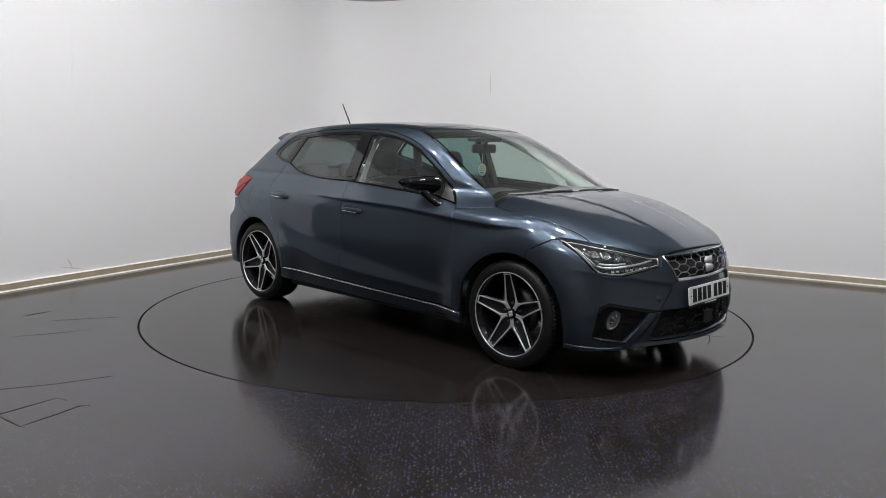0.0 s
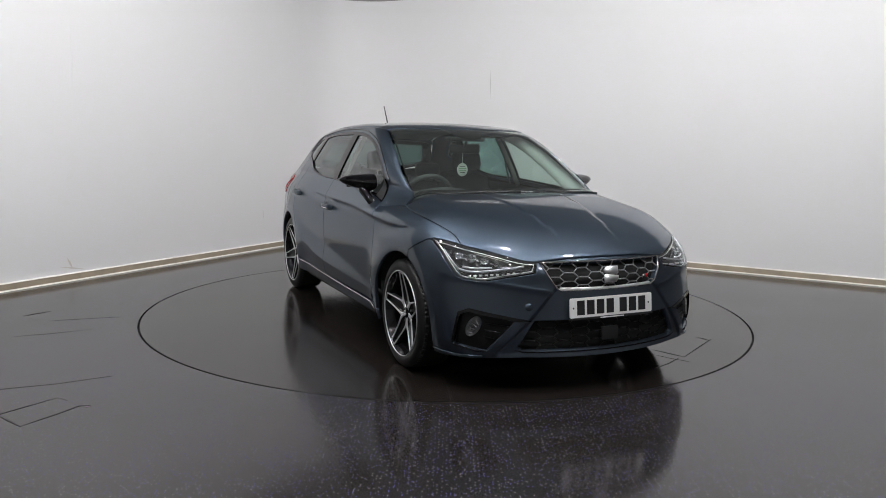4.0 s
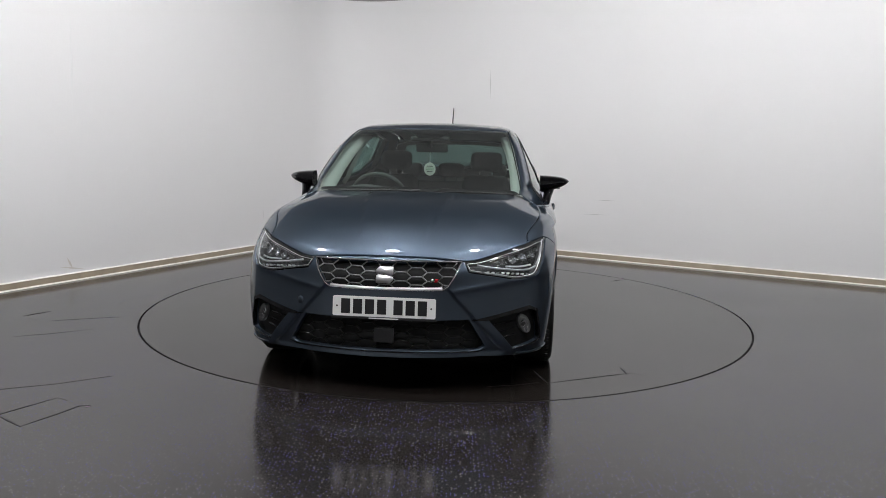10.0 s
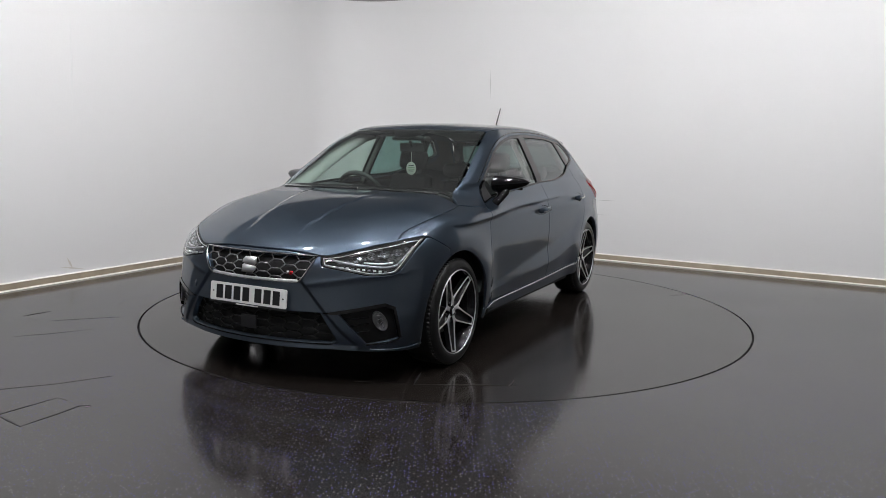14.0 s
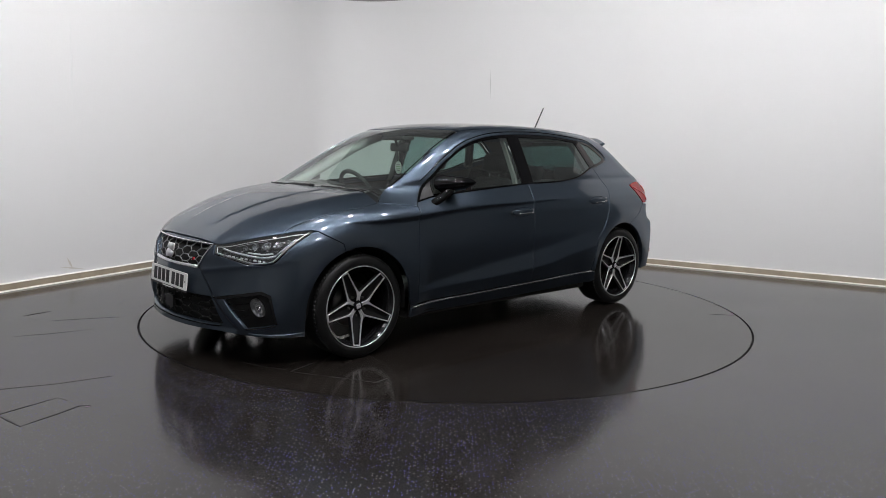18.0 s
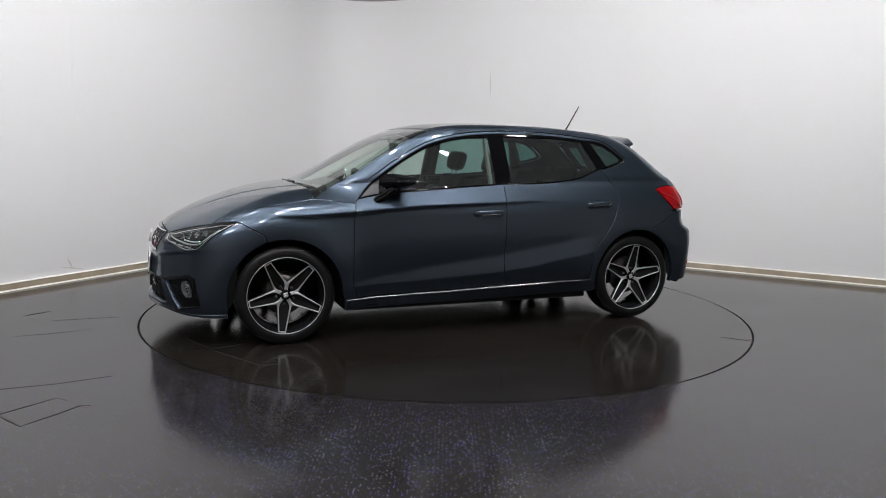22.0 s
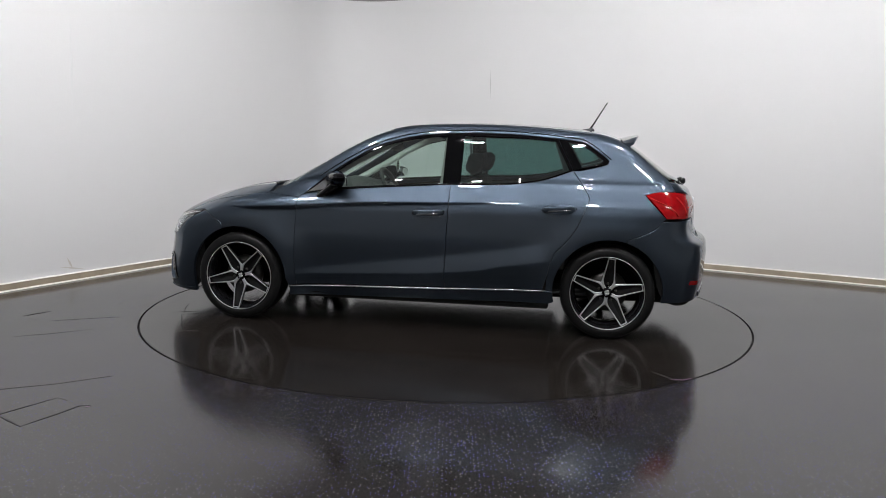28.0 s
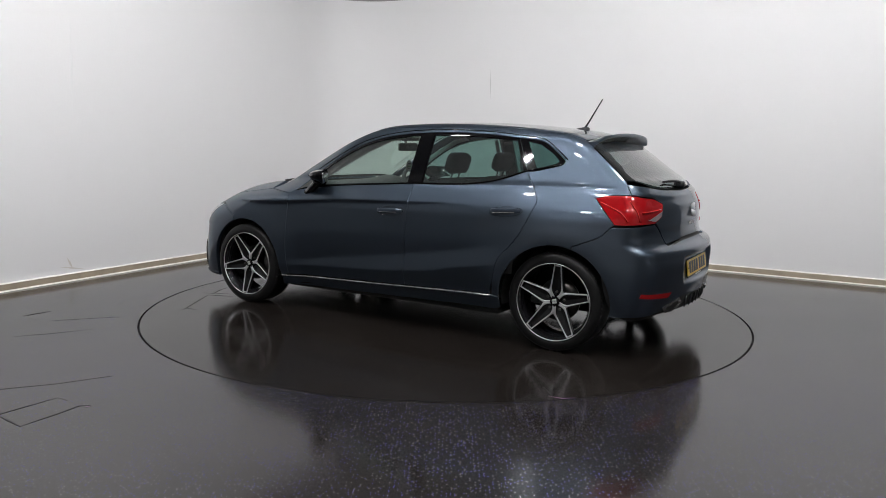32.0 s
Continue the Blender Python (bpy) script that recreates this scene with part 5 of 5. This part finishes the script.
def tail_end():
    for s in (1, -1):
        t = new("tail_light")
        t.parent = CAR
        tagged(t, "red wraparound tail light")
        out = [(s * a, b) for a, b in TAIL_LIGHT]
        panel("lens", "back", out, RED_LENS, t, step=0.03, sink=-0.004, gap=0.001, mirror=False, depth=0.02)
        panel("reverse_lamp", "back", [(s * a, b) for a, b in sharp((0.690, 0.834), (0.600, 0.864), (0.540, 0.884), (0.556, 0.850), (0.618, 0.822))], CLEAR_LAMP, t, step=0.03, sink=-0.007, gap=0.001, mirror=False)
        trim("light_guide", "back", [(s * a, b) for a, b in ((0.955, 0.935), (0.86, 0.880), (0.83, 0.830))], 0.0045, RED_BRIGHT, t, 0.006, mirror=False)
        trim("light_guide", "back", [(s * a, b) for a, b in ((0.80, 0.945), (0.77, 0.88), (0.76, 0.83))], 0.0045, RED_BRIGHT, t, 0.006, mirror=False)
        trim("light_guide", "back", [(s * a, b) for a, b in ((0.74, 0.880), (0.65, 0.885), (0.56, 0.893))], 0.0045, RED_BRIGHT, t, 0.006, mirror=False)
        panel("rear_reflector", "back", [(s * a, b) for a, b in sharp((0.770, 0.384), (0.762, 0.410), (0.505, 0.398), (0.545, 0.366))], RED_LENS, CAR, step=0.03, sink=-0.003, gap=0.001, mirror=False)
        tip = panel("exhaust_trim", "back", [(s * a, b) for a, b in sharp((0.588, 0.312), (0.545, 0.272), (0.47, 0.270), (0.350, 0.314), (0.405, 0.350))], SATIN, CAR, step=0.02, sink=-0.005, gap=0.0, depth=0.03, mirror=False, label="bright trapezoid exhaust trim")[0]
        panel("exhaust_mouth", "back", [(s * a, b) for a, b in sharp((0.545, 0.305), (0.520, 0.283), (0.475, 0.283), (0.395, 0.317), (0.42, 0.334))], DARK, tip, step=0.02, sink=-0.0065, gap=0.0, depth=0.004, mirror=False)
    panel("diffuser", "back", both([(0.25, 0.262), (0.50, 0.262)] + dup((0.66, 0.265)) + [(0.52, 0.300), (0.40, 0.340), (0.25, 0.347)], (0.0, 0.262), (0.0, 0.350)), PLASTIC, CAR, step=0.03, sink=0.012, mirror=False, depth=0.02)
    for k in range(-3, 4):
        trim("diffuser_fin", "back", [(k * 0.085, 0.262), (k * 0.085, 0.335)], 0.007, PLASTIC, CAR, -0.008, mirror=False)
    # dark strip laid on the skin for the shade below the tailgate
    panel("tailgate_shade_strip", "back", both([(0.25, 0.684)] + dup((0.47, 0.668)) + [(0.25, 0.706)], (0.0, 0.688), (0.0, 0.712)), DARK, CAR, step=0.03, sink=-0.0015, mirror=False, depth=0.004)
    bm = bmesh.new()
    badge_shape(bm, flat_frame((-1.900, 0, 0.868), (-1, 0, 0.12)), 0.085, 0.008)
    part("rear_emblem", bm, BRIGHT, CAR, "chrome emblem")
    for i in range(5):
        bm = bmesh.new()
        box(bm, (-0.009, -0.011, 0), (0.009, 0.011, 0.003), 0.001, flat_frame((-1.8985 + 0.24 * (0.10 - 0.034 * i) ** 2, -0.10 + 0.034 * i + 0.03, 0.785), (-1, 0, 0.05)))
        part("badge_bar", bm, CHROME, CAR)
    for i in range(2):
        bm = bmesh.new()
        box(bm, (-0.011, -0.012, 0), (0.011, 0.012, 0.003), 0.001, flat_frame((-1.882, -0.27 - 0.030 * i, 0.785), (-1, -0.13, 0.05)))
        part("badge_bar", bm, RED_TRIM if i else CHROME, CAR)
    # roof spoiler
    bm = bmesh.new()
    rows = []
    ys = np.linspace(-0.535, 0.535, 25)
    lead = on_skin("top", [(-1.352, y) for y in ys], 0.001)
    for y, q in zip(ys, lead):
        e = abs(y) / 0.535
        tipx, tipz = -1.478 + 0.050 * e ** 3, 1.352 - 0.034 * e ** 2 - 0.025 * max(0, e - 0.85) / 0.15
        under = (-1.405, y, 1.306 - 0.026 * e ** 2 - 0.02 * max(0, e - 0.85) / 0.15)
        rows.append([tuple(q), (-1.40, y, q[2] + (tipz - q[2]) * 0.42 + 0.004), (tipx + 0.012, y, tipz + 0.004), (tipx, y, tipz), (tipx + 0.004, y, tipz - 0.012), (tipx + 0.03, y, tipz - 0.022), under, (-1.372, y, under[2] - 0.012)])
    sheet(bm, rows)
    bm.faces.new([bm.verts.new(p) for p in rows[0]])
    bm.faces.new([bm.verts.new(p) for p in rows[-1][::-1]])
    bmesh.ops.recalc_face_normals(bm, faces=bm.faces)
    part("roof_spoiler", bm, PAINT, CAR)
    # rear wiper
    bm = bmesh.new()
    box(bm, (-1.840, -0.030, 1.005), (-1.775, 0.030, 1.050), 0.014)
    wp = part("rear_wiper", bm, PLASTIC, CAR)
    bm = bmesh.new()
    tube(bm, [(-1.815, 0.0, 1.040), (-1.79, 0.10, 1.052), (-1.77, 0.28, 1.050)], [0.012, 0.009, 0.006], 8)
    part("wiper_arm", bm, PLASTIC, wp)
    # aerial
    ae = new("roof_aerial")
    ae.parent = CAR
    bm = bmesh.new()
    rows = []
    for x, w, h in ((-1.060, 0.004, 0.001), (-1.085, 0.022, 0.008), (-1.12, 0.030, 0.018), (-1.15, 0.030, 0.026), (-1.165, 0.020, 0.020), (-1.17, 0.004, 0.002)):
        z = float(roof_line(np.array(x))) - 0.003
        rows.append([(x, w * math.cos(a), z + h * max(0, math.sin(a))) for a in np.linspace(-0.2, math.pi + 0.2, 11)])
    sheet(bm, rows)
    part("aerial_base", bm, PLASTIC, ae)
    bm = bmesh.new()
    tube(bm, [(-1.135, 0, 1.392), (-1.160, 0, 1.43), (-1.254, 0, 1.588)], [0.008, 0.006, 0.0042], 8)
    part("aerial_rod", bm, PLASTIC, ae)


def front_details():
    # satin bead stands in for the highlight on the sill skirt's top edge
    trim("sill_highlight_bead", "side", [(0.900, 0.262), (0.45, 0.277), (0.0, 0.291), (-0.45, 0.306), (-0.870, 0.318)], 0.0050, SATIN, CAR, 0.010, label="bright bead for the highlight along the sill edge", step=0.1)
    trim("bumper_blade", "front", [(0.63, 0.205), (0.75, 0.200), (0.90, 0.203)], 0.005, PAINT, CAR, 0.004)
    trim("drip_strip", "side", [(0.72, 1.030), (0.507, 1.166), (0.315, 1.266), (0.122, 1.322), (-0.071, 1.350), (-0.28, 1.360), (-0.50, 1.361), (-0.70, 1.351), (-0.92, 1.330), (-1.10, 1.304), (-1.20, 1.240), (-1.275, 1.180)], 0.0035, GLOSS_BLACK, CAR, 0.001, step=0.06)
    trim("belt_strip", "side", [(0.80, 0.909), (0.659, 0.934), (0.30, 0.964), (-0.222, 0.997), (-0.45, 1.000), (-0.647, 1.011), (-0.84, 1.041), (-1.031, 1.105), (-1.25, 1.148)], 0.005, GLOSS_BLACK, CAR, 0.002, step=0.06)
    panel("scuttle", "top", full([(1.110, 0.0), (1.105, 0.3), (1.090, 0.55)] + dup((1.080, 0.735)) + dup((1.025, 0.676)) + [(1.070, 0.3), (1.080, 0.0)]), MESH_BLACK, CAR, step=0.04, sink=0.018, gap=0.0, mirror=False)
    for y0, y1, x0, x1 in ((-0.55, 0.02, 1.078, 1.092), (0.12, 0.60, 1.086, 1.052)):
        w = new("wiper")
        w.parent = CAR
        line = on_skin("top", [(x0 + (x1 - x0) * t, y0 + (y1 - y0) * t) for t in np.linspace(0, 1, 9)], 0.002)
        bm = bmesh.new()
        tube(bm, [tuple(q) for q in line], 0.0045, 6)
        part("blade", bm, PLASTIC, w)
        arm = on_skin("top", [(1.085, y1 + 0.01), (1.082, y1 - 0.1), (1.080, (y0 + y1) / 2)], 0.004)
        bm = bmesh.new()
        tube(bm, [tuple(q) for q in arm], [0.008, 0.006, 0.005], 6)
        part("arm", bm, PLASTIC, w)
    # filler flap on the driver's flank
    pts = [(-1.245, 0.905), (-1.40, 0.912), (-1.425, 0.89), (-1.420, 0.77), (-1.40, 0.75), (-1.27, 0.745), (-1.248, 0.765), (-1.240, 0.88)]
    line = on_skin("side", along(pts, 0.03, True), 0.0004) * np.array([1, -1, 1])
    bm = bmesh.new()
    tube(bm, [tuple(q) for q in line], 0.0012, 4, True)
    part("filler_seam", bm, SEAM, CAR)


def seat(x, y, width, back_top, rake, name):
    st = new(name)
    st.parent = CAR
    bm = bmesh.new()
    box(bm, (x - 0.02, y - width / 2, 0.36), (x + 0.48, y + width / 2, 0.52), 0.06)
    part("cushion", bm, FABRIC, st)
    r = Matrix.Translation((x, y, 0.48)) @ Matrix.Rotation(-rake, 4, "Y")
    bm = bmesh.new()
    h = back_top - 0.48
    box(bm, (-0.09, -width / 2, -0.04), (0.05, width / 2, h * 0.72), 0.05, r)
    box(bm, (-0.085, -width * 0.40, h * 0.5), (0.04, width * 0.40, h), 0.05, r)
    for s in (-1, 1):
        box(bm, (-0.04, s * width * 0.5 - 0.05, 0.05), (0.10, s * width * 0.5 + 0.05, h * 0.78), 0.04, r)
    part("backrest", bm, FABRIC, st)
    return st, r, h


def headrest(parent, r, h, y=0.0, w=0.25, tall=0.19):
    bm = bmesh.new()
    box(bm, (-0.055, y - w / 2, h + 0.035), (0.045, y + w / 2, h + 0.035 + tall), 0.045, r)
    hr = part("headrest", bm, FABRIC, parent)
    for s in (-1, 1):
        bm = bmesh.new()
        tube(bm, [r @ Vector((-0.01, y + s * 0.05, h - 0.02)), r @ Vector((-0.01, y + s * 0.05, h + 0.06))], 0.006, 8)
        part("headrest_post", bm, SATIN, hr)


def interior():
    for y in (0.36, -0.36):
        st, r, h = seat(-0.12, y, 0.46, 1.05, 0.30, "front_seat")
        headrest(st, r, h, 0.0, 0.25, 0.155)
    st, r, h = seat(-0.92, 0.0, 1.16, 0.97, 0.36, "rear_seat")
    for y in (-0.38, 0.0, 0.38):
        headrest(st, r, h, y, 0.24, 0.13)
    bm = bmesh.new()
    rows = []
    for x, z in ((1.05, 0.925), (0.95, 0.955), (0.80, 0.965), (0.68, 0.950), (0.62, 0.910), (0.60, 0.80), (0.66, 0.62), (0.72, 0.40)):
        rows.append([(x - 0.10 * abs(t) ** 3 * 0.4, t * (0.70 if x > 0.9 else 0.74), z - 0.012 * abs(t) ** 2 + (0.03 * math.exp(-((t + 0.5) / 0.22) ** 2) if 0.6 < x < 0.85 and z > 0.85 else 0)) for t in np.linspace(-1, 1, 25)])
    sheet(bm, rows)
    part("dashboard", bm, TRIM, CAR)
    wheel_m = flat_frame((0.46, -0.345, 0.890), (-0.88, 0, 0.47))
    sw = new("steering_wheel")
    sw.parent = CAR
    bm = bmesh.new()
    tube(bm, [wheel_m @ Vector((0.185 * math.cos(a), 0.180 * math.sin(a), 0)) for a in np.linspace(0, math.tau, 36, endpoint=False)], 0.017, 8, True)
    part("steering_rim", bm, TRIM, sw)
    bm = bmesh.new()
    box(bm, (-0.075, -0.065, -0.03), (0.075, 0.055, 0.012), 0.02, wheel_m)
    part("airbag_cover", bm, TRIM, sw)
    for a in (0, math.pi, -math.pi / 2):
        bm = bmesh.new()
        tube(bm, [wheel_m @ Vector((0.06 * math.cos(a), 0.06 * math.sin(a), -0.008)), wheel_m @ Vector((0.18 * math.cos(a), 0.18 * math.sin(a), 0))], 0.015, 8)
        part("steering_spoke", bm, SATIN_DARK, sw)
    bm = bmesh.new()
    tube(bm, [(0.47, -0.36, 0.855), (0.75, -0.36, 0.72)], 0.035, 10)
    part("steering_column", bm, TRIM, sw)
    # rear-view mirror, camera pod and hanging card
    bm = bmesh.new()
    box(bm, (0.300, -0.135, 1.285), (0.405, 0.135, 1.315), 0.012)
    part("sensor_pod", bm, TRIM, CAR)
    bm = bmesh.new()
    box(bm, (-0.012, -0.115, -0.032), (0.016, 0.115, 0.032), 0.014, Matrix.Translation((0.335, 0.008, 1.235)) @ Matrix.Rotation(-0.10, 4, "Z"))
    rv = part("rear_view_mirror", bm, TRIM, CAR)
    bm = bmesh.new()
    tube(bm, [(0.345, 0.005, 1.24), (0.38, 0.0, 1.30)], 0.010, 8)
    part("mirror_stalk", bm, TRIM, rv)
    bm = bmesh.new()
    m = flat_frame((0.335, -0.006, 1.085), (1, -0.05, 0))
    lathe(bm, [(0.0001, 0.0015), (0.040, 0.0015), (0.042, 0.0), (0.040, -0.0015), (0.0001, -0.0015)], 24, m @ Matrix.Diagonal((1, 1.12, 1, 1)))
    tag = part("hanging_card", bm, PAPER, CAR, "oval white hanging card with printed lines")
    for k, (w, c) in enumerate(((0.022, INK), (0.028, GREEN_INK), (0.028, GREEN_INK), (0.020, INK))):
        for zz in (0.0016, -0.0022):
            bm = bmesh.new()
            box(bm, (-w, 0.018 - 0.013 * k, zz), (w, 0.023 - 0.013 * k, zz + 0.0006), 0.0, m)
            part("printed_bar", bm, c, tag, smooth=False)
    bm = bmesh.new()
    tube(bm, [(0.335, -0.006, 1.130), (0.335, -0.004, 1.205)], 0.0018, 6)
    part("card_string", bm, PAPER, tag)
    # linings
    panel("headlining", "top", full([(0.24, 0.0), (0.22, 0.3)] + dup((0.20, 0.50)) + [(-0.4, 0.50)] + dup((-1.30, 0.46)) + [(-1.32, 0.0)]), LINING, CAR, step=0.08, sink=0.035, depth=0, gap=0.0, mirror=False)
    for s in (1, -1):
        bm = bmesh.new()
        rows = []
        for q in on_skin("side", [(0.93, 0.955), (0.80, 1.010), (0.62, 1.120), (0.42, 1.233), (0.24, 1.318), (0.12, 1.345)], -0.020):
            rows.append([(q[0] + dx, s * (q[1] + dy), q[2] + dz) for dx, dy, dz in ((0, 0, 0), (-0.012, -0.035, -0.002), (-0.030, -0.070, -0.008), (-0.055, -0.095, -0.022), (-0.075, -0.09, -0.030))])
        sheet(bm, rows)
        part("front_pillar_lining", bm, LINING, CAR)
    panel("middle_pillar_lining", "side", sharp((-0.138, 0.97), (-0.152, 1.33), (-0.166, 1.335), (-0.160, 0.97)), PILLAR_LINING, CAR, step=0.05, sink=0.035, depth=0.03, gap=0.0)
    panel("rear_pillar_lining", "side", sharp((-0.985, 1.08), (-0.900, 1.325), (-0.965, 1.325), (-1.06, 1.09)), TRIM, CAR, step=0.05, sink=0.030, depth=0.03, gap=0.0)
    panel("rear_quarter_lining", "side", dup((-1.27, 1.32)) + dup((-1.10, 1.318)) + [(-1.20, 1.26)] + dup((-1.285, 1.18)) + dup((-1.26, 1.12)) + dup((-1.05, 1.06)) + dup((-1.60, 1.00)) + dup((-1.62, 1.06)) + [(-1.42, 1.22)], TRIM, CAR, step=0.06, sink=0.035, depth=0, gap=0.0)
    panel("door_card", "side", dup((0.84, 0.89)) + [(0.30, 0.95)] + dup((-0.20, 0.985)) + [(-0.647, 1.0)] + dup((-1.06, 1.08)) + dup((-1.00, 0.45)) + dup((0.84, 0.35)), TRIM, CAR, step=0.08, sink=0.060, depth=0.0, gap=0.0)
    bm = bmesh.new()
    box(bm, (-1.40, -0.70, 0.26), (0.75, 0.70, 0.30), 0.02)
    box(bm, (-0.35, -0.11, 0.28), (0.62, 0.11, 0.58), 0.03)
    box(bm, (-0.40, -0.09, 0.56), (0.02, 0.09, 0.66), 0.03)
    part("cabin_floor", bm, TRIM, CAR)
    bm = bmesh.new()
    sheet(bm, [[(-1.20, -0.60, 0.92), (-1.20, 0.60, 0.92)], [(-1.72, -0.52, 0.95), (-1.72, 0.52, 0.95)]])
    part("parcel_shelf", bm, TRIM, CAR)
    bm = bmesh.new()
    tube(bm, [(-0.215, 0.645, 1.22), (-0.205, 0.66, 1.10), (-0.20, 0.70, 0.95)], 0.008, 6)
    part("seat_belt", bm, TRIM, CAR)


POCKET = material("spoke_pocket_black", (0.009, 0.009, 0.009), rough=0.3, spec=0.4, vary=0.1, vary_scale=20)
MESH_GREY = material("grille_mesh_grey", (0.20, 0.20, 0.205), rough=0.4, metal=0.6, vary=0.1, vary_scale=20)
MESH_BLACK = material("mesh_black", (0.008, 0.008, 0.008), rough=0.35, spec=0.25, vary=0.1, vary_scale=20)
SATIN_DARK = material("dark_satin_metal", (0.16, 0.16, 0.165), rough=0.3, metal=1.0, vary=0.05, vary_scale=20)
LAMP_BED = material("lamp_bed", (0.03, 0.03, 0.032), rough=0.25, metal=0.5, vary=0.3, vary_scale=30)
CLEAR_LAMP = material("reversing_lens", (0.30, 0.22, 0.23), rough=0.15, coat=1.0, vary=0.1, vary_scale=30)
RED_BRIGHT = material("bright_red_guide", (0.55, 0.020, 0.02), rough=0.15, coat=1.0, vary=0.05, vary_scale=30)
GREEN_INK = material("green_print", (0.25, 0.45, 0.22), rough=0.6, vary=0.05, vary_scale=30)

inner_shell()
for wx, wy, s, a in ((1.282, 0.745, 1, 83), (1.282, -0.745, -1, 94), (-1.282, 0.720, 1, -95.7), (-1.282, -0.720, -1, -93.4)):
    wheel(Matrix.Translation((wx, wy, 0.3105)) @ Euler((-math.pi / 2 * s, 0, 0)).to_matrix().to_4x4(), math.radians(a))
mirrors()
handles()
plates()
grilles()
headlights()
tail_end()
front_details()
interior()


def motions():
    rows, turns = [], []
    for i in range(33):
        a = heading(i)
        c, s = math.cos(a), math.sin(a)
        rows.append((float(i), pose(c * CAR_OFFSET[0] - s * CAR_OFFSET[1], s * CAR_OFFSET[0] + c * CAR_OFFSET[1], 0, 0, 0, math.degrees(a))))
        turns.append((float(i), pose(0, 0, 0, 0, 0, math.degrees(a))))
    walk(CAR, rows)
    walk(TURN, turns)


motions()
